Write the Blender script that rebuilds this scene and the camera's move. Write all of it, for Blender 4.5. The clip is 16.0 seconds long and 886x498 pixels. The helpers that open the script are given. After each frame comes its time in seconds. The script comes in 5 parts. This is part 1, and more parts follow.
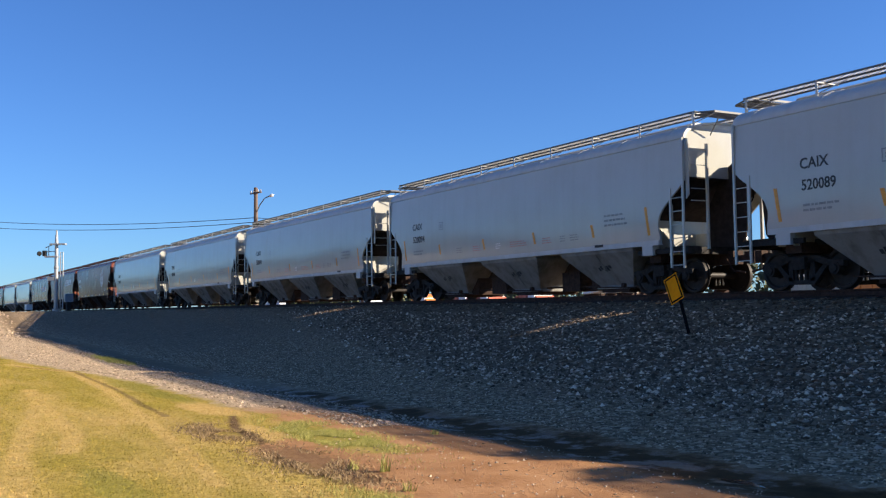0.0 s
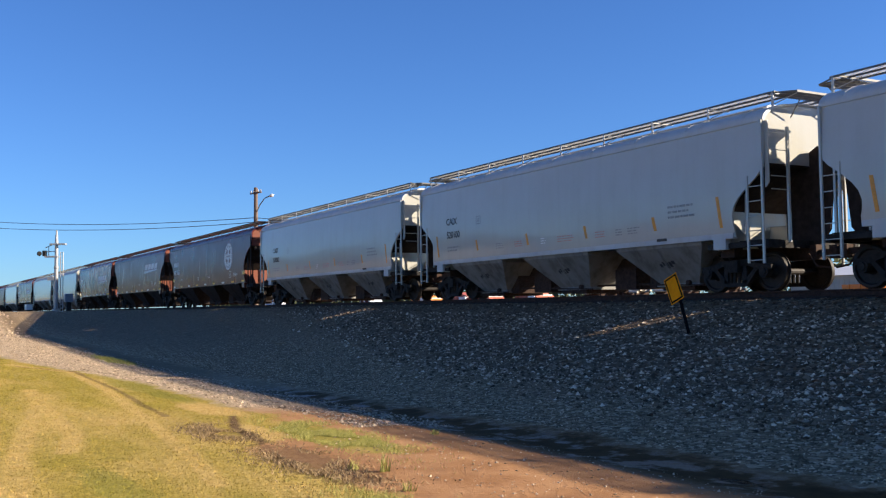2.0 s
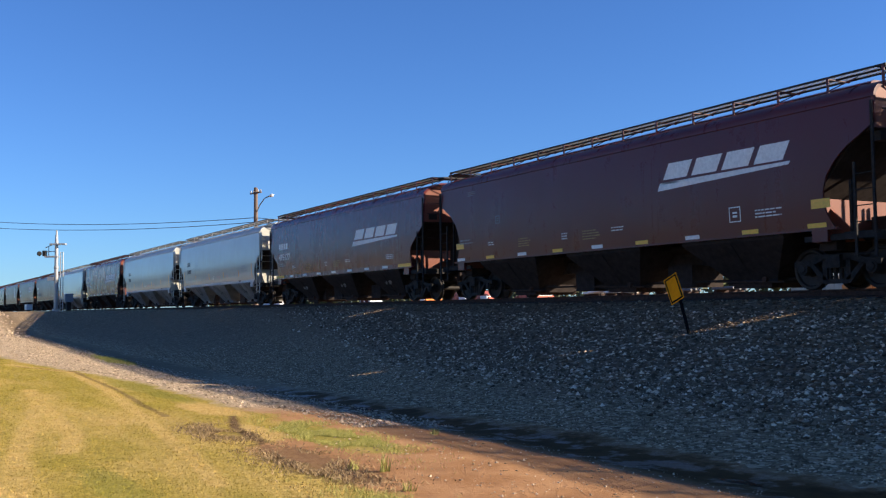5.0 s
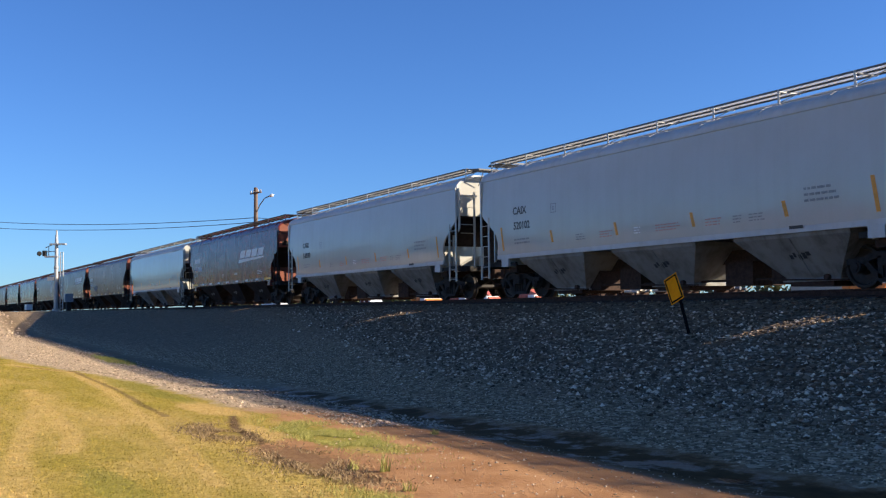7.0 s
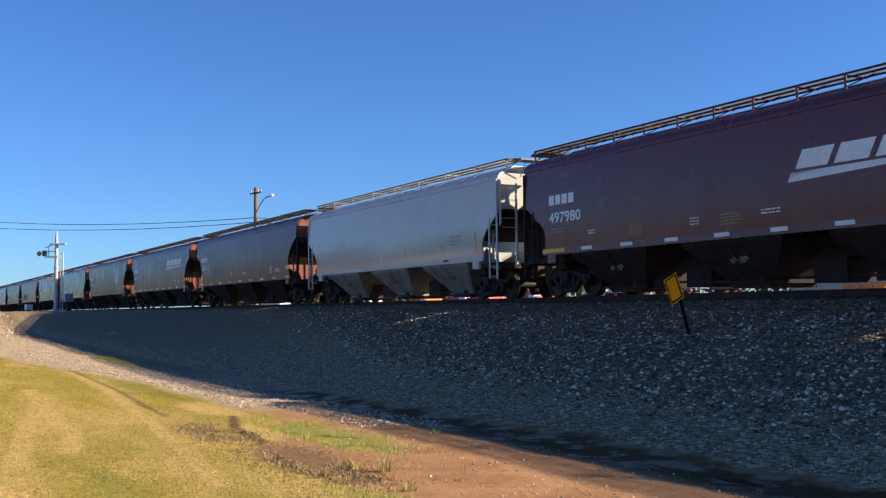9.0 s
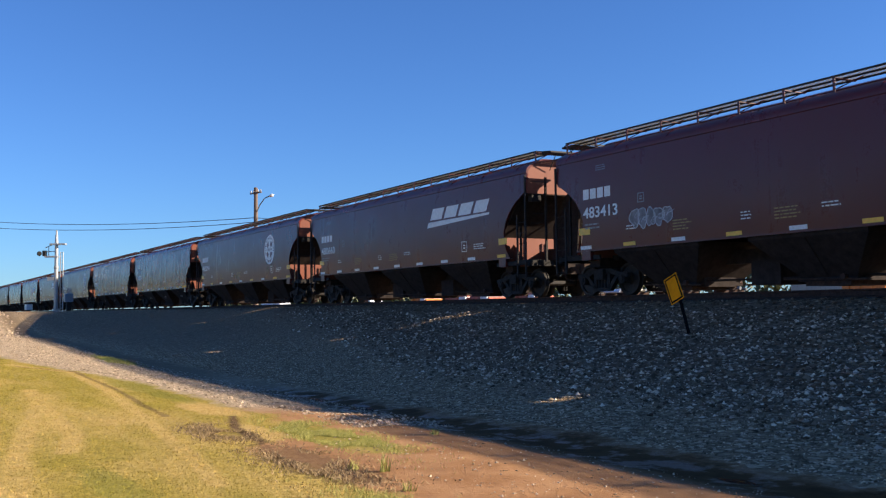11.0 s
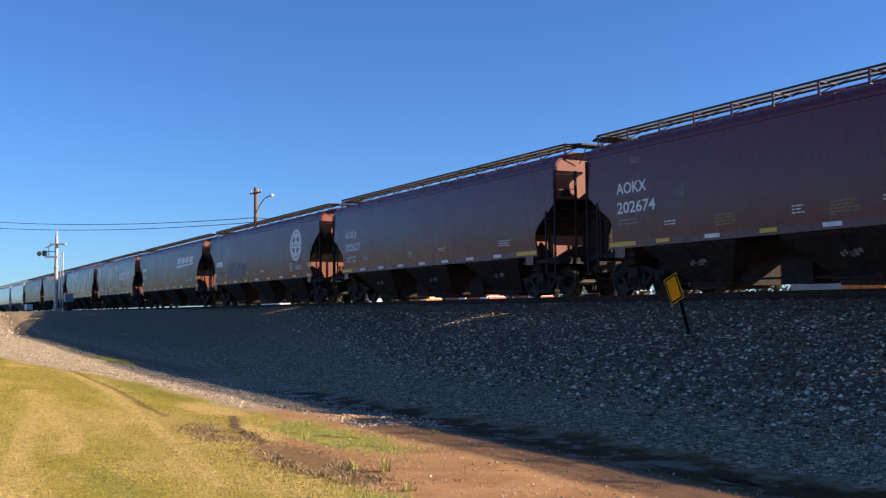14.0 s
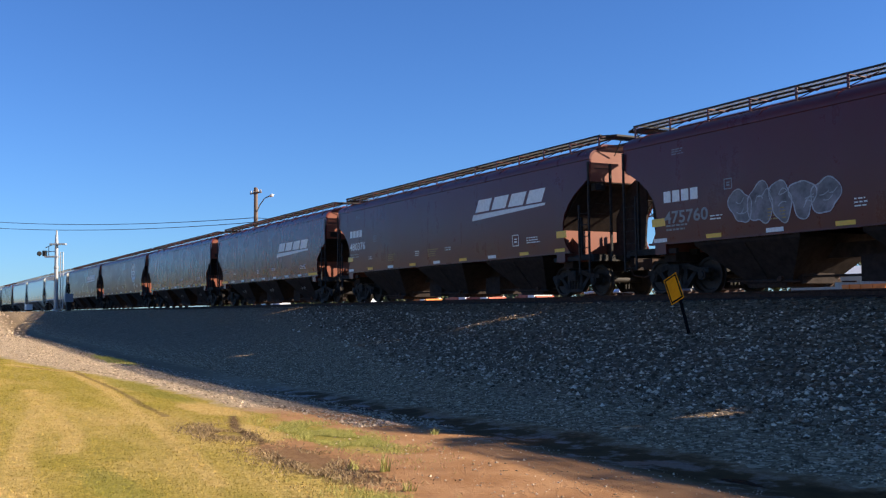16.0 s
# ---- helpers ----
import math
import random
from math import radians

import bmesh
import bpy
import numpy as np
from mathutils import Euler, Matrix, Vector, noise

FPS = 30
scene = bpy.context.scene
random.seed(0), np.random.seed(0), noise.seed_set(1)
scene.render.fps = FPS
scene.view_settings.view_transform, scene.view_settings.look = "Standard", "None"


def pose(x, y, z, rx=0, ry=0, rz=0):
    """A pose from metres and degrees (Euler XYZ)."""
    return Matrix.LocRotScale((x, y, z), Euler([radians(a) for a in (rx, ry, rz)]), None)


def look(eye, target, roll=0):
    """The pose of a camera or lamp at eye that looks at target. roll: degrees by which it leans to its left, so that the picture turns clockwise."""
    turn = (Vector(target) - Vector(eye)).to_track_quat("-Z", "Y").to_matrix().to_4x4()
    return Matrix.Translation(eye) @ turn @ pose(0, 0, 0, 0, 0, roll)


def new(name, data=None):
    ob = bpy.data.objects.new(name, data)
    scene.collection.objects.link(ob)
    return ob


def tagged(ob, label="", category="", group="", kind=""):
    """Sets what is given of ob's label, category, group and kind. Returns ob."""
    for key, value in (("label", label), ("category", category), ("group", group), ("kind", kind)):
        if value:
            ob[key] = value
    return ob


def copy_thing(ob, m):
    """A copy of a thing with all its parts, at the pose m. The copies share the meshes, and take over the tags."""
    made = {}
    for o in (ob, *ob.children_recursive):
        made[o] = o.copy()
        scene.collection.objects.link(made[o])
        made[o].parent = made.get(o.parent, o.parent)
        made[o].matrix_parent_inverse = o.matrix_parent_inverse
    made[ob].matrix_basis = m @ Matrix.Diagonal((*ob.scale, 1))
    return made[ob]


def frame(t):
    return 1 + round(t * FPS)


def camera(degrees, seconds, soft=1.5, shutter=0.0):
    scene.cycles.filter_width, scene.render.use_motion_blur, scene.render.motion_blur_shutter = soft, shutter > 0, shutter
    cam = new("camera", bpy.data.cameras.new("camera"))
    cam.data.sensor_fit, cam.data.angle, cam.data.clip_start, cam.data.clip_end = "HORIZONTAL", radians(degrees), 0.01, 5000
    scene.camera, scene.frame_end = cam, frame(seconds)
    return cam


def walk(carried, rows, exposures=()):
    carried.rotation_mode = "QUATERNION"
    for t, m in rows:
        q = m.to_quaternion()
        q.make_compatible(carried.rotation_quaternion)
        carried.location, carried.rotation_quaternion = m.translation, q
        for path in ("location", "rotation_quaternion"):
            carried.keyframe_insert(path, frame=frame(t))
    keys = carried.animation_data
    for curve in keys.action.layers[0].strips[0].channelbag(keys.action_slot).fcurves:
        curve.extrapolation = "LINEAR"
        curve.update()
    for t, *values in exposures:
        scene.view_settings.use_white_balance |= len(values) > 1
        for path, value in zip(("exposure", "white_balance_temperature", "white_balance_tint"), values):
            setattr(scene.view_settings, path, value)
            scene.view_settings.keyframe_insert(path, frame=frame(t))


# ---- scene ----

EYE = (0.0, 0.0, -0.3025)
YAW, PITCH, ROLL = -1.0599, 0.0595, -0.727
cam = camera(48.09, 16.0, soft=1.25)
AIM = (math.sin(YAW) * math.cos(PITCH), math.cos(YAW) * math.cos(PITCH), math.sin(PITCH))
VIEW = look(EYE, Vector(EYE) + Vector(AIM), ROLL)
walk(cam, [(0.0, VIEW), (16.0, VIEW)])

# ---- light ----
SUN = Vector((0.53, 0.75, 0.395)).normalized()
world = bpy.data.worlds.new("sky")
scene.world = world
world.use_nodes = True
wn = world.node_tree.nodes
sky = wn.new("ShaderNodeTexSky")
sky.sky_type, sky.sun_disc = "NISHITA", False
sky.sun_elevation, sky.sun_rotation = math.asin(SUN.z), math.atan2(SUN.x, SUN.y)
sky.air_density, sky.dust_density, sky.ozone_density, sky.altitude = 1.0, 0.1, 2.5, 300
wn["Background"].inputs["Strength"].default_value = 0.0412
tint = wn.new("ShaderNodeMix")
tint.data_type, tint.blend_type = "RGBA", "MULTIPLY"
tint.inputs[0].default_value, tint.inputs[7].default_value = 1.0, (0.60, 1.0, 1.68, 1)
world.node_tree.links.new(sky.outputs[0], tint.inputs[6])
world.node_tree.links.new(tint.outputs[2], wn["Background"].inputs["Color"])
sun = new("sun", bpy.data.lights.new("sun", "SUN"))
sun.data.energy, sun.data.angle, sun.data.color = 5.0, radians(0.53), (1.0, 0.86, 0.68)
sun.matrix_world = look((40, 100, 60), Vector((40, 100, 60)) - SUN)
scene.view_settings.exposure = 1.25


# ---- materials ----
def socket(nt, node, name, value):
    if isinstance(value, bpy.types.NodeSocket):
        nt.links.new(value, node.inputs[name])
    else:
        node.inputs[name].default_value = value


def node(nt, kind, **values):
    n = nt.nodes.new(kind)
    for k, v in values.items():
        socket(nt, n, k.replace("_", " "), v)
    return n


def start(name):
    m = bpy.data.materials.new(name)
    m.use_nodes = True
    return m, m.node_tree, m.node_tree.nodes["Principled BSDF"]


def ramp(nt, fac, stops):
    r = nt.nodes.new("ShaderNodeValToRGB")
    e = r.color_ramp.elements
    while len(e) < len(stops):
        e.new(0.5)
    for el, (at, col) in zip(e, stops):
        el.position = at
        el.color = (*col, 1) if len(col) == 3 else col
    nt.links.new(fac, r.inputs[0])
    return r.outputs[0]


def mix(nt, fac, a, b, kind="MIX"):
    m = nt.nodes.new("ShaderNodeMix")
    m.data_type, m.blend_type = "RGBA", kind
    for i, v in ((0, fac), (6, a), (7, b)):
        if isinstance(v, bpy.types.NodeSocket):
            nt.links.new(v, m.inputs[i])
        else:
            m.inputs[i].default_value = v if i == 0 else (*v, 1)
    return m.outputs[2]


def calc(nt, op, a, b=0.0, c=0.0):
    m = nt.nodes.new("ShaderNodeMath")
    m.operation = op
    for i, v in enumerate((a, b, c)):
        if isinstance(v, bpy.types.NodeSocket):
            nt.links.new(v, m.inputs[i])
        else:
            m.inputs[i].default_value = v
    return m.outputs[0]


def noise_tex(nt, vec, scale, detail=4.0, rough=0.55, stretch=None):
    if stretch:
        mp = nt.nodes.new("ShaderNodeMapping")
        mp.inputs["Scale"].default_value = stretch
        nt.links.new(vec, mp.inputs[0])
        vec = mp.outputs[0]
    n = node(nt, "ShaderNodeTexNoise", Vector=vec, Scale=scale, Detail=detail, Roughness=rough)
    return n.outputs["Fac"]


def coords(nt):
    return nt.nodes.new("ShaderNodeTexCoord").outputs["Object"]


def bump(nt, bsdf, height, strength, distance):
    b = node(nt, "ShaderNodeBump", Strength=strength, Distance=distance, Height=height)
    nt.links.new(b.outputs[0], bsdf.inputs["Normal"])


def paint(name, base, dirt, rough=0.32, dirt_amount=0.5, streak=0.6, metallic=0.0, dents=0.02, gloss=0.5):
    """Weathered paint: vertical streaks, blotches of road dirt, slightly wavy sheet metal."""
    m, nt, b = start(name)
    c = coords(nt)
    rnd = nt.nodes.new("ShaderNodeObjectInfo").outputs["Random"]
    off = nt.nodes.new("ShaderNodeVectorMath")
    off.operation = "MULTIPLY_ADD"
    comb = nt.nodes.new("ShaderNodeCombineXYZ")
    nt.links.new(rnd, comb.inputs[0])
    nt.links.new(comb.outputs[0], off.inputs[0])
    off.inputs[1].default_value = (37, 0, 0)
    nt.links.new(c, off.inputs[2])
    c = off.outputs[0]
    streaks = noise_tex(nt, c, 1.0, 5, 0.6, (3.2, 3.2, 0.22))
    blot = noise_tex(nt, c, 0.7, 5, 0.6)
    grain = noise_tex(nt, c, 22.0, 3, 0.6)
    d = calc(nt, "MULTIPLY", ramp(nt, streaks, [(0.45, (0, 0, 0)), (0.75, (1, 1, 1))]), streak)
    d = calc(nt, "ADD", d, calc(nt, "MULTIPLY", ramp(nt, blot, [(0.4, (0, 0, 0)), (0.8, (1, 1, 1))]), 0.6))
    d = calc(nt, "MULTIPLY", d, dirt_amount)
    d = calc(nt, "MULTIPLY_ADD", calc(nt, "SUBTRACT", grain, 0.5), 0.18, d)
    d.node.use_clamp = True
    col = mix(nt, d, base, dirt)
    nt.links.new(col, b.inputs["Base Color"])
    nt.links.new(calc(nt, "MULTIPLY_ADD", d, 0.35, rough), b.inputs["Roughness"])
    b.inputs["Metallic"].default_value = metallic
    b.inputs["Specular IOR Level"].default_value = gloss
    bump(nt, b, noise_tex(nt, c, 1.1, 2, 0.4), 0.35, dents)
    return m


def plain(name, base, rough=0.6, vary=0.25, scale=6.0, metallic=0.0, gloss=0.5):
    m, nt, b = start(name)
    n = noise_tex(nt, coords(nt), scale, 5, 0.65)
    lo = tuple(max(0, v * (1 - vary)) for v in base)
    hi = tuple(v * (1 + vary) for v in base)
    nt.links.new(ramp(nt, n, [(0.3, lo), (0.7, hi)]), b.inputs["Base Color"])
    b.inputs["Roughness"].default_value, b.inputs["Metallic"].default_value = rough, metallic
    b.inputs["Specular IOR Level"].default_value = gloss
    return m


GREY_PAINT = paint("grey_car_paint", (0.48, 0.48, 0.44), (0.35, 0.305, 0.235), 0.10, 0.42, 0.35, gloss=0.45)
# road grime, plus a darker base holding the shade of downward-facing pockets
GREY_HOPPER = paint("grimy_shaded_hopper_paint", (0.29, 0.285, 0.265), (0.075, 0.052, 0.038), 0.4, 0.8, 0.7, gloss=0.2)
BROWN_PAINT = paint("brown_car_paint", (0.104, 0.0185, 0.017), (0.080, 0.030, 0.023), 0.27, 0.5, 0.35, gloss=0.30)
# lighter copy of the brown paints, sunlight on the ends put into its colour
LIT_END = paint("lit_end_paint", (0.21, 0.072, 0.046), (0.15, 0.062, 0.044), 0.5, 0.4, gloss=0.2)
# underframe grime; its dark colour also stands in for shade on slope sheets
SHADED_GRIME = plain("grimy_shaded_underframe", (0.034, 0.025, 0.022), 0.85, 0.4, 5, gloss=0.12)
MAROON_PAINT = paint("maroon_car_paint", (0.115, 0.017, 0.020), (0.075, 0.027, 0.023), 0.24, 0.4, 0.35, gloss=0.42)
ROOF_GREY = paint("grey_roof_paint", (0.52, 0.52, 0.50), (0.36, 0.33, 0.28), 0.40, 0.6)
DARK_GRATING = plain("dark_brown_grating", (0.026, 0.023, 0.022), 0.65, 0.2, 9, gloss=0.3)
CHALK_FILL = plain("thin_spray_fill", (0.19, 0.18, 0.19), 0.7, 0.6, 3)
GALV = plain("galvanised_grating", (0.125, 0.125, 0.125), 0.55, 0.2, 9, 0.2)
BLACK_STEEL = plain("grimy_black_steel", (0.026, 0.023, 0.021), 0.75, 0.5, 9, gloss=0.18)
RUST_STEEL = plain("rusty_brown_steel", (0.05, 0.028, 0.020), 0.8, 0.5, 11, gloss=0.2)
WHEEL_STEEL = plain("worn_wheel_steel", (0.024, 0.019, 0.016), 0.6, 0.4, 9, gloss=0.25)
WHITE_MARK = plain("white_lettering", (0.78, 0.78, 0.75), 0.5, 0.15, 14)
BLACK_MARK = plain("black_lettering", (0.025, 0.025, 0.028), 0.5, 0.2, 14)
FADED_MARK = plain("faded_grey_lettering", (0.24, 0.24, 0.24), 0.5, 0.25, 14)
PINK_MARK = plain("faded_red_stencil", (0.50, 0.24, 0.20), 0.5, 0.2, 14)
ORANGE_MARK = plain("orange_reflector", (0.75, 0.30, 0.03), 0.4, 0.15, 14)
YELLOW_MARK = plain("yellow_reflector", (0.85, 0.50, 0.07), 0.4, 0.12, 14)
FADED_YELLOW = plain("faded_yellow_stencil", (0.36, 0.25, 0.09), 0.6, 0.2, 14)
CHALK = plain("chalky_graffiti", (0.42, 0.44, 0.46), 0.7, 0.35, 6)


# ---- mesh helpers ----
def box(bm, x0, x1, y0, y1, z0, z1, m=None):
    vs = [bm.verts.new((x, y, z)) for x in (x0, x1) for y in (y0, y1) for z in (z0, z1)]
    if m:
        for v in vs:
            v.co = m @ v.co
    for f in ((0, 1, 3, 2), (4, 6, 7, 5), (0, 4, 5, 1), (2, 3, 7, 6), (0, 2, 6, 4), (1, 5, 7, 3)):
        bm.faces.new([vs[i] for i in f])
    return vs


def rod(bm, a, b, r, n=6):
    a, b = Vector(a), Vector(b)
    q = (b - a).to_track_quat("Z", "Y")
    rings = []
    for p in (a, b):
        rings.append([bm.verts.new(p + q @ Vector((r * math.cos(k * math.tau / n), r * math.sin(k * math.tau / n), 0))) for k in range(n)])
    for k in range(n):
        bm.faces.new((rings[0][k], rings[0][(k + 1) % n], rings[1][(k + 1) % n], rings[1][k]))
    bm.faces.new(rings[0][::-1])
    bm.faces.new(rings[1])


def lathe(bm, profile, n=20, axis="y", centre=(0, 0, 0)):
    """Profile: (along, radius) pairs, closed at the ends where the radius is 0."""
    c = Vector(centre)
    rings = []
    for along, r in profile:
        ring = []
        for k in range(n if r > 0 else 1):
            a = math.tau * k / n
            u, v = r * math.cos(a), r * math.sin(a)
            ring.append(bm.verts.new(c + Vector({"y": (u, along, v), "z": (u, v, along), "x": (along, u, v)}[axis])))
        rings.append(ring)
    for p, q in zip(rings, rings[1:]):
        for k in range(n):
            j = (k + 1) % n
            f = [p[k % len(p)], p[j % len(p)], q[j % len(q)], q[k % len(q)]]
            f = list(dict.fromkeys(f))
            if len(f) > 2:
                bm.faces.new(f)


def prism(bm, outline, a, b, axis="y"):
    """Extrudes a closed outline of (u, w) pairs from a to b along an axis."""
    def at(u, w, t):
        return {"y": (u, t, w), "x": (t, u, w), "z": (u, w, t)}[axis]
    p = [bm.verts.new(at(u, w, a)) for u, w in outline]
    q = [bm.verts.new(at(u, w, b)) for u, w in outline]
    n = len(outline)
    bm.faces.new(p)
    bm.faces.new(q[::-1])
    for k in range(n):
        bm.faces.new((p[k], q[k], q[(k + 1) % n], p[(k + 1) % n]))


def mesh_of(name, bm, material, smooth=False):
    bmesh.ops.recalc_face_normals(bm, faces=bm.faces)
    me = bpy.data.meshes.new(name)
    bm.to_mesh(me)
    bm.free()
    for mt in (material if isinstance(material, (list, tuple)) else (material,)):
        me.materials.append(mt)
    if smooth:
        me.shade_smooth()
        me.set_sharp_from_angle(angle=radians(35))
    return me


def part(name, bm, material, parent, label="", smooth=False):
    ob = new(name, mesh_of(name, bm, material, smooth))
    ob.parent = parent
    return tagged(ob, label)


def thing(name, bm, material, label, category, group="", kind="", smooth=False):
    return tagged(new(name, mesh_of(name, bm, material, smooth)), label, category, group, kind)


TEXT = {}


def text_mesh(words, size, material):
    key = (words, size, material.name)
    if key not in TEXT:
        cu = bpy.data.curves.new("lettering", "FONT")
        cu.body, cu.size, cu.extrude, cu.resolution_u, cu.offset = words, size, 0.002, 3, size * 0.018
        ob = new("lettering", cu)
        dg = bpy.context.evaluated_depsgraph_get()
        me = bpy.data.meshes.new_from_object(ob.evaluated_get(dg))
        bpy.data.objects.remove(ob)
        bpy.data.curves.remove(cu)
        me.materials.clear()
        me.materials.append(material)
        TEXT[key] = me
    return TEXT[key]


# ---- the ground ----
TRACK_Y = 18.90
CREST = 17.25


def smooth_step(a, b, v):
    """0 at a, 1 at b."""
    t = min(1.0, max(0.0, (v - a) / (b - a)))
    return t * t * (3 - 2 * t)


PROFILE = ((-400, -1.5), (-30, -1.75), (0, -1.80), (3.6, -1.82), (5.2, -1.84), (6.1, -1.87), (6.8, -1.93), (7.3, -1.90), (8.2, -1.80), (11.0, -1.52),
           (13.6, -1.12), (15.2, -0.70), (CREST, -0.21), (19.0, -0.20), (21.2, -0.22), (23.5, -0.75), (28, -0.8), (60, -0.6), (400, -0.6), (3000, -0.6))


def profile(y):
    for (a, za), (b, zb) in zip(PROFILE, PROFILE[1:]):
        if y <= b:
            return za + (zb - za) * (y - a) / (b - a)
    return PROFILE[-1][1]


def ground_z(x, y):
    z = profile(y)
    lift = smooth_step(-20, -60, x) * 0.36 + smooth_step(-58, -77, x) * 1.5
    low = -0.17
    if z < low:
        z = min(low, z + lift) if x < -20 else z
    if abs(x) < 120 and -60 < y < 60:
        n = noise.fractal(Vector((x * 0.35, y * 0.35, 0)), 1.0, 2.0, 4)
        z += 0.035 * n * (1 if y < CREST - 1 else 0.25)
    return z


def spaced(stops):
    out = []
    for a, b, step in stops:
        n = max(1, round((b - a) / step))
        out += [a + (b - a) * k / n for k in range(n)]
    return out + [stops[-1][1]]


def sheet(xs, ys, height):
    verts = [(x, y, height(x, y)) for x in xs for y in ys]
    n = len(ys)
    faces = [(i * n + j, (i + 1) * n + j, (i + 1) * n + j + 1, i * n + j + 1) for i in range(len(xs) - 1) for j in range(n - 1)]
    me = bpy.data.meshes.new("sheet")
    me.from_pydata(verts, [], faces)
    me.shade_smooth()
    return me


def coarse_edge(x):
    """Where the fine gravel of the bank's foot gives way to coarse ballast."""
    return 9.1 + max(0.0, -x - 7) * 0.08 + max(0.0, -x - 18) * 0.17


def lawn_edge(x):
    """Where the lawn ends towards the track: nearer the road by the mud, and far off."""
    return 4.85 - 1.6 * min(1.0, max(0.0, (-22 - x) / 12)) - 1.25 * min(1.0, max(0.0, (x + 12.1) / 1.4))


WHEEL_TRACKS = (((-7.6, 0.85), (-9.8, 1.06), (-11.4, 1.22), (-15.1, 1.81), (-17.9, 2.26), (-21.3, 2.49)),
                ((-11.6, 1.75), (-13.0, 2.05), (-15.3, 2.17), (-17.9, 2.26)),
                ((-8.6, 2.55), (-10.0, 2.74), (-12.1, 3.0), (-15.0, 3.3), (-20.4, 3.83), (-26.4, 4.06), (-31.0, 3.1)))
RUTS = (((-13.9, 4.32), (-12.7, 3.98), (-11.2, 3.82), (-10.2, 3.62)), ((-14.6, 3.55), (-20.2, 4.0), (-26.4, 4.15), (-30.0, 3.2)))


def ground_material():
    m, nt, b = start("grass_mud_and_gravel")
    c = coords(nt)
    sep = node(nt, "ShaderNodeSeparateXYZ", Vector=c)
    X, Y = sep.outputs[0], sep.outputs[1]
    big = noise_tex(nt, c, 0.45, 5, 0.6)
    mid = noise_tex(nt, c, 1.6, 5, 0.65)
    fine = noise_tex(nt, c, 14.0, 5, 0.7)
    tiny = noise_tex(nt, c, 60.0, 3, 0.7)
    wob = calc(nt, "MULTIPLY_ADD", calc(nt, "SUBTRACT", mid, 0.5), 1.1, calc(nt, "MULTIPLY", calc(nt, "SUBTRACT", fine, 0.5), 0.45))
    yy = calc(nt, "ADD", Y, wob)

    def span(v, a, b2):
        """0 at a, 1 at b2, held beyond."""
        r = node(nt, "ShaderNodeMapRange", Value=v)
        r.inputs["From Min"].default_value, r.inputs["From Max"].default_value = a, b2
        return r.outputs[0]

    def step(v, a, w):
        return span(v, a - w, a + w)

    def patch(cx, cy, rx, ry, ragged=1.1):
        """Ragged ellipse, 1 inside."""
        u, v = calc(nt, "MULTIPLY", calc(nt, "SUBTRACT", X, cx), 1 / rx), calc(nt, "MULTIPLY", calc(nt, "SUBTRACT", Y, cy), 1 / ry)
        d = calc(nt, "SQRT", calc(nt, "MULTIPLY_ADD", u, u, calc(nt, "MULTIPLY", v, v)))
        d = calc(nt, "MULTIPLY_ADD", calc(nt, "SUBTRACT", fine, 0.5), ragged, calc(nt, "MULTIPLY_ADD", calc(nt, "SUBTRACT", mid, 0.5), ragged, d))
        return span(d, 1.15, 0.8)

    def strip(points, width):
        """1 along a wheel's path."""
        near = None
        for (ax, ay), (bx, by) in zip(points, points[1:]):
            dx, dy = bx - ax, by - ay
            px, py = calc(nt, "SUBTRACT", X, ax), calc(nt, "SUBTRACT", Y, ay)
            t = calc(nt, "MULTIPLY", calc(nt, "MULTIPLY_ADD", px, dx, calc(nt, "MULTIPLY", py, dy)), 1 / (dx * dx + dy * dy))
            t.node.use_clamp = True
            ex, ey = calc(nt, "MULTIPLY_ADD", t, -dx, px), calc(nt, "MULTIPLY_ADD", t, -dy, py)
            d = calc(nt, "SQRT", calc(nt, "MULTIPLY_ADD", ex, ex, calc(nt, "MULTIPLY", ey, ey)))
            near = d if near is None else calc(nt, "MINIMUM", near, d)
        near = calc(nt, "MULTIPLY_ADD", calc(nt, "SUBTRACT", mid, 0.5), width * 1.8, near)
        return span(near, width, width * 0.35)
    # lawn: green and straw-coloured, with wheel tracks
    streak = noise_tex(nt, c, 0.9, 5, 0.65, (0.35, 1.0, 1.0))
    green = ramp(nt, fine, [(0.3, (0.205, 0.165, 0.022)), (0.7, (0.42, 0.315, 0.058))])
    straw = ramp(nt, fine, [(0.3, (0.40, 0.26, 0.070)), (0.7, (0.64, 0.45, 0.170))])
    dry = calc(nt, "MULTIPLY", ramp(nt, streak, [(0.40, (0, 0, 0)), (0.68, (1, 1, 1))]), 0.85)
    for pts, wd in zip(WHEEL_TRACKS, (0.23, 0.24, 0.20)):
        dry = calc(nt, "MAXIMUM", dry, calc(nt, "MULTIPLY", strip(pts, wd), ramp(nt, mid, [(0.3, (0.45, 0.45, 0.45)), (0.6, (1, 1, 1))])))
    for spot in ((-15.4, 4.45, 1.7, 0.36), (-11.9, 4.12, 1.1, 0.24), (-9.2, 0.7, 1.2, 0.22)):
        dry = calc(nt, "MAXIMUM", dry, patch(*spot))
    lush = patch(-21.5, 4.5, 2.4, 0.35)
    for spot in ((-18.4, 4.5, 1.6, 0.22), (-9.0, 1.75, 1.3, 0.22), (-11.2, 4.75, 1.6, 0.42)):
        lush = calc(nt, "MAXIMUM", lush, patch(*spot))
    lawn = mix(nt, dry, green, straw)
    lawn = mix(nt, calc(nt, "MULTIPLY", lush, 0.55), lawn, (0.19, 0.19, 0.028))
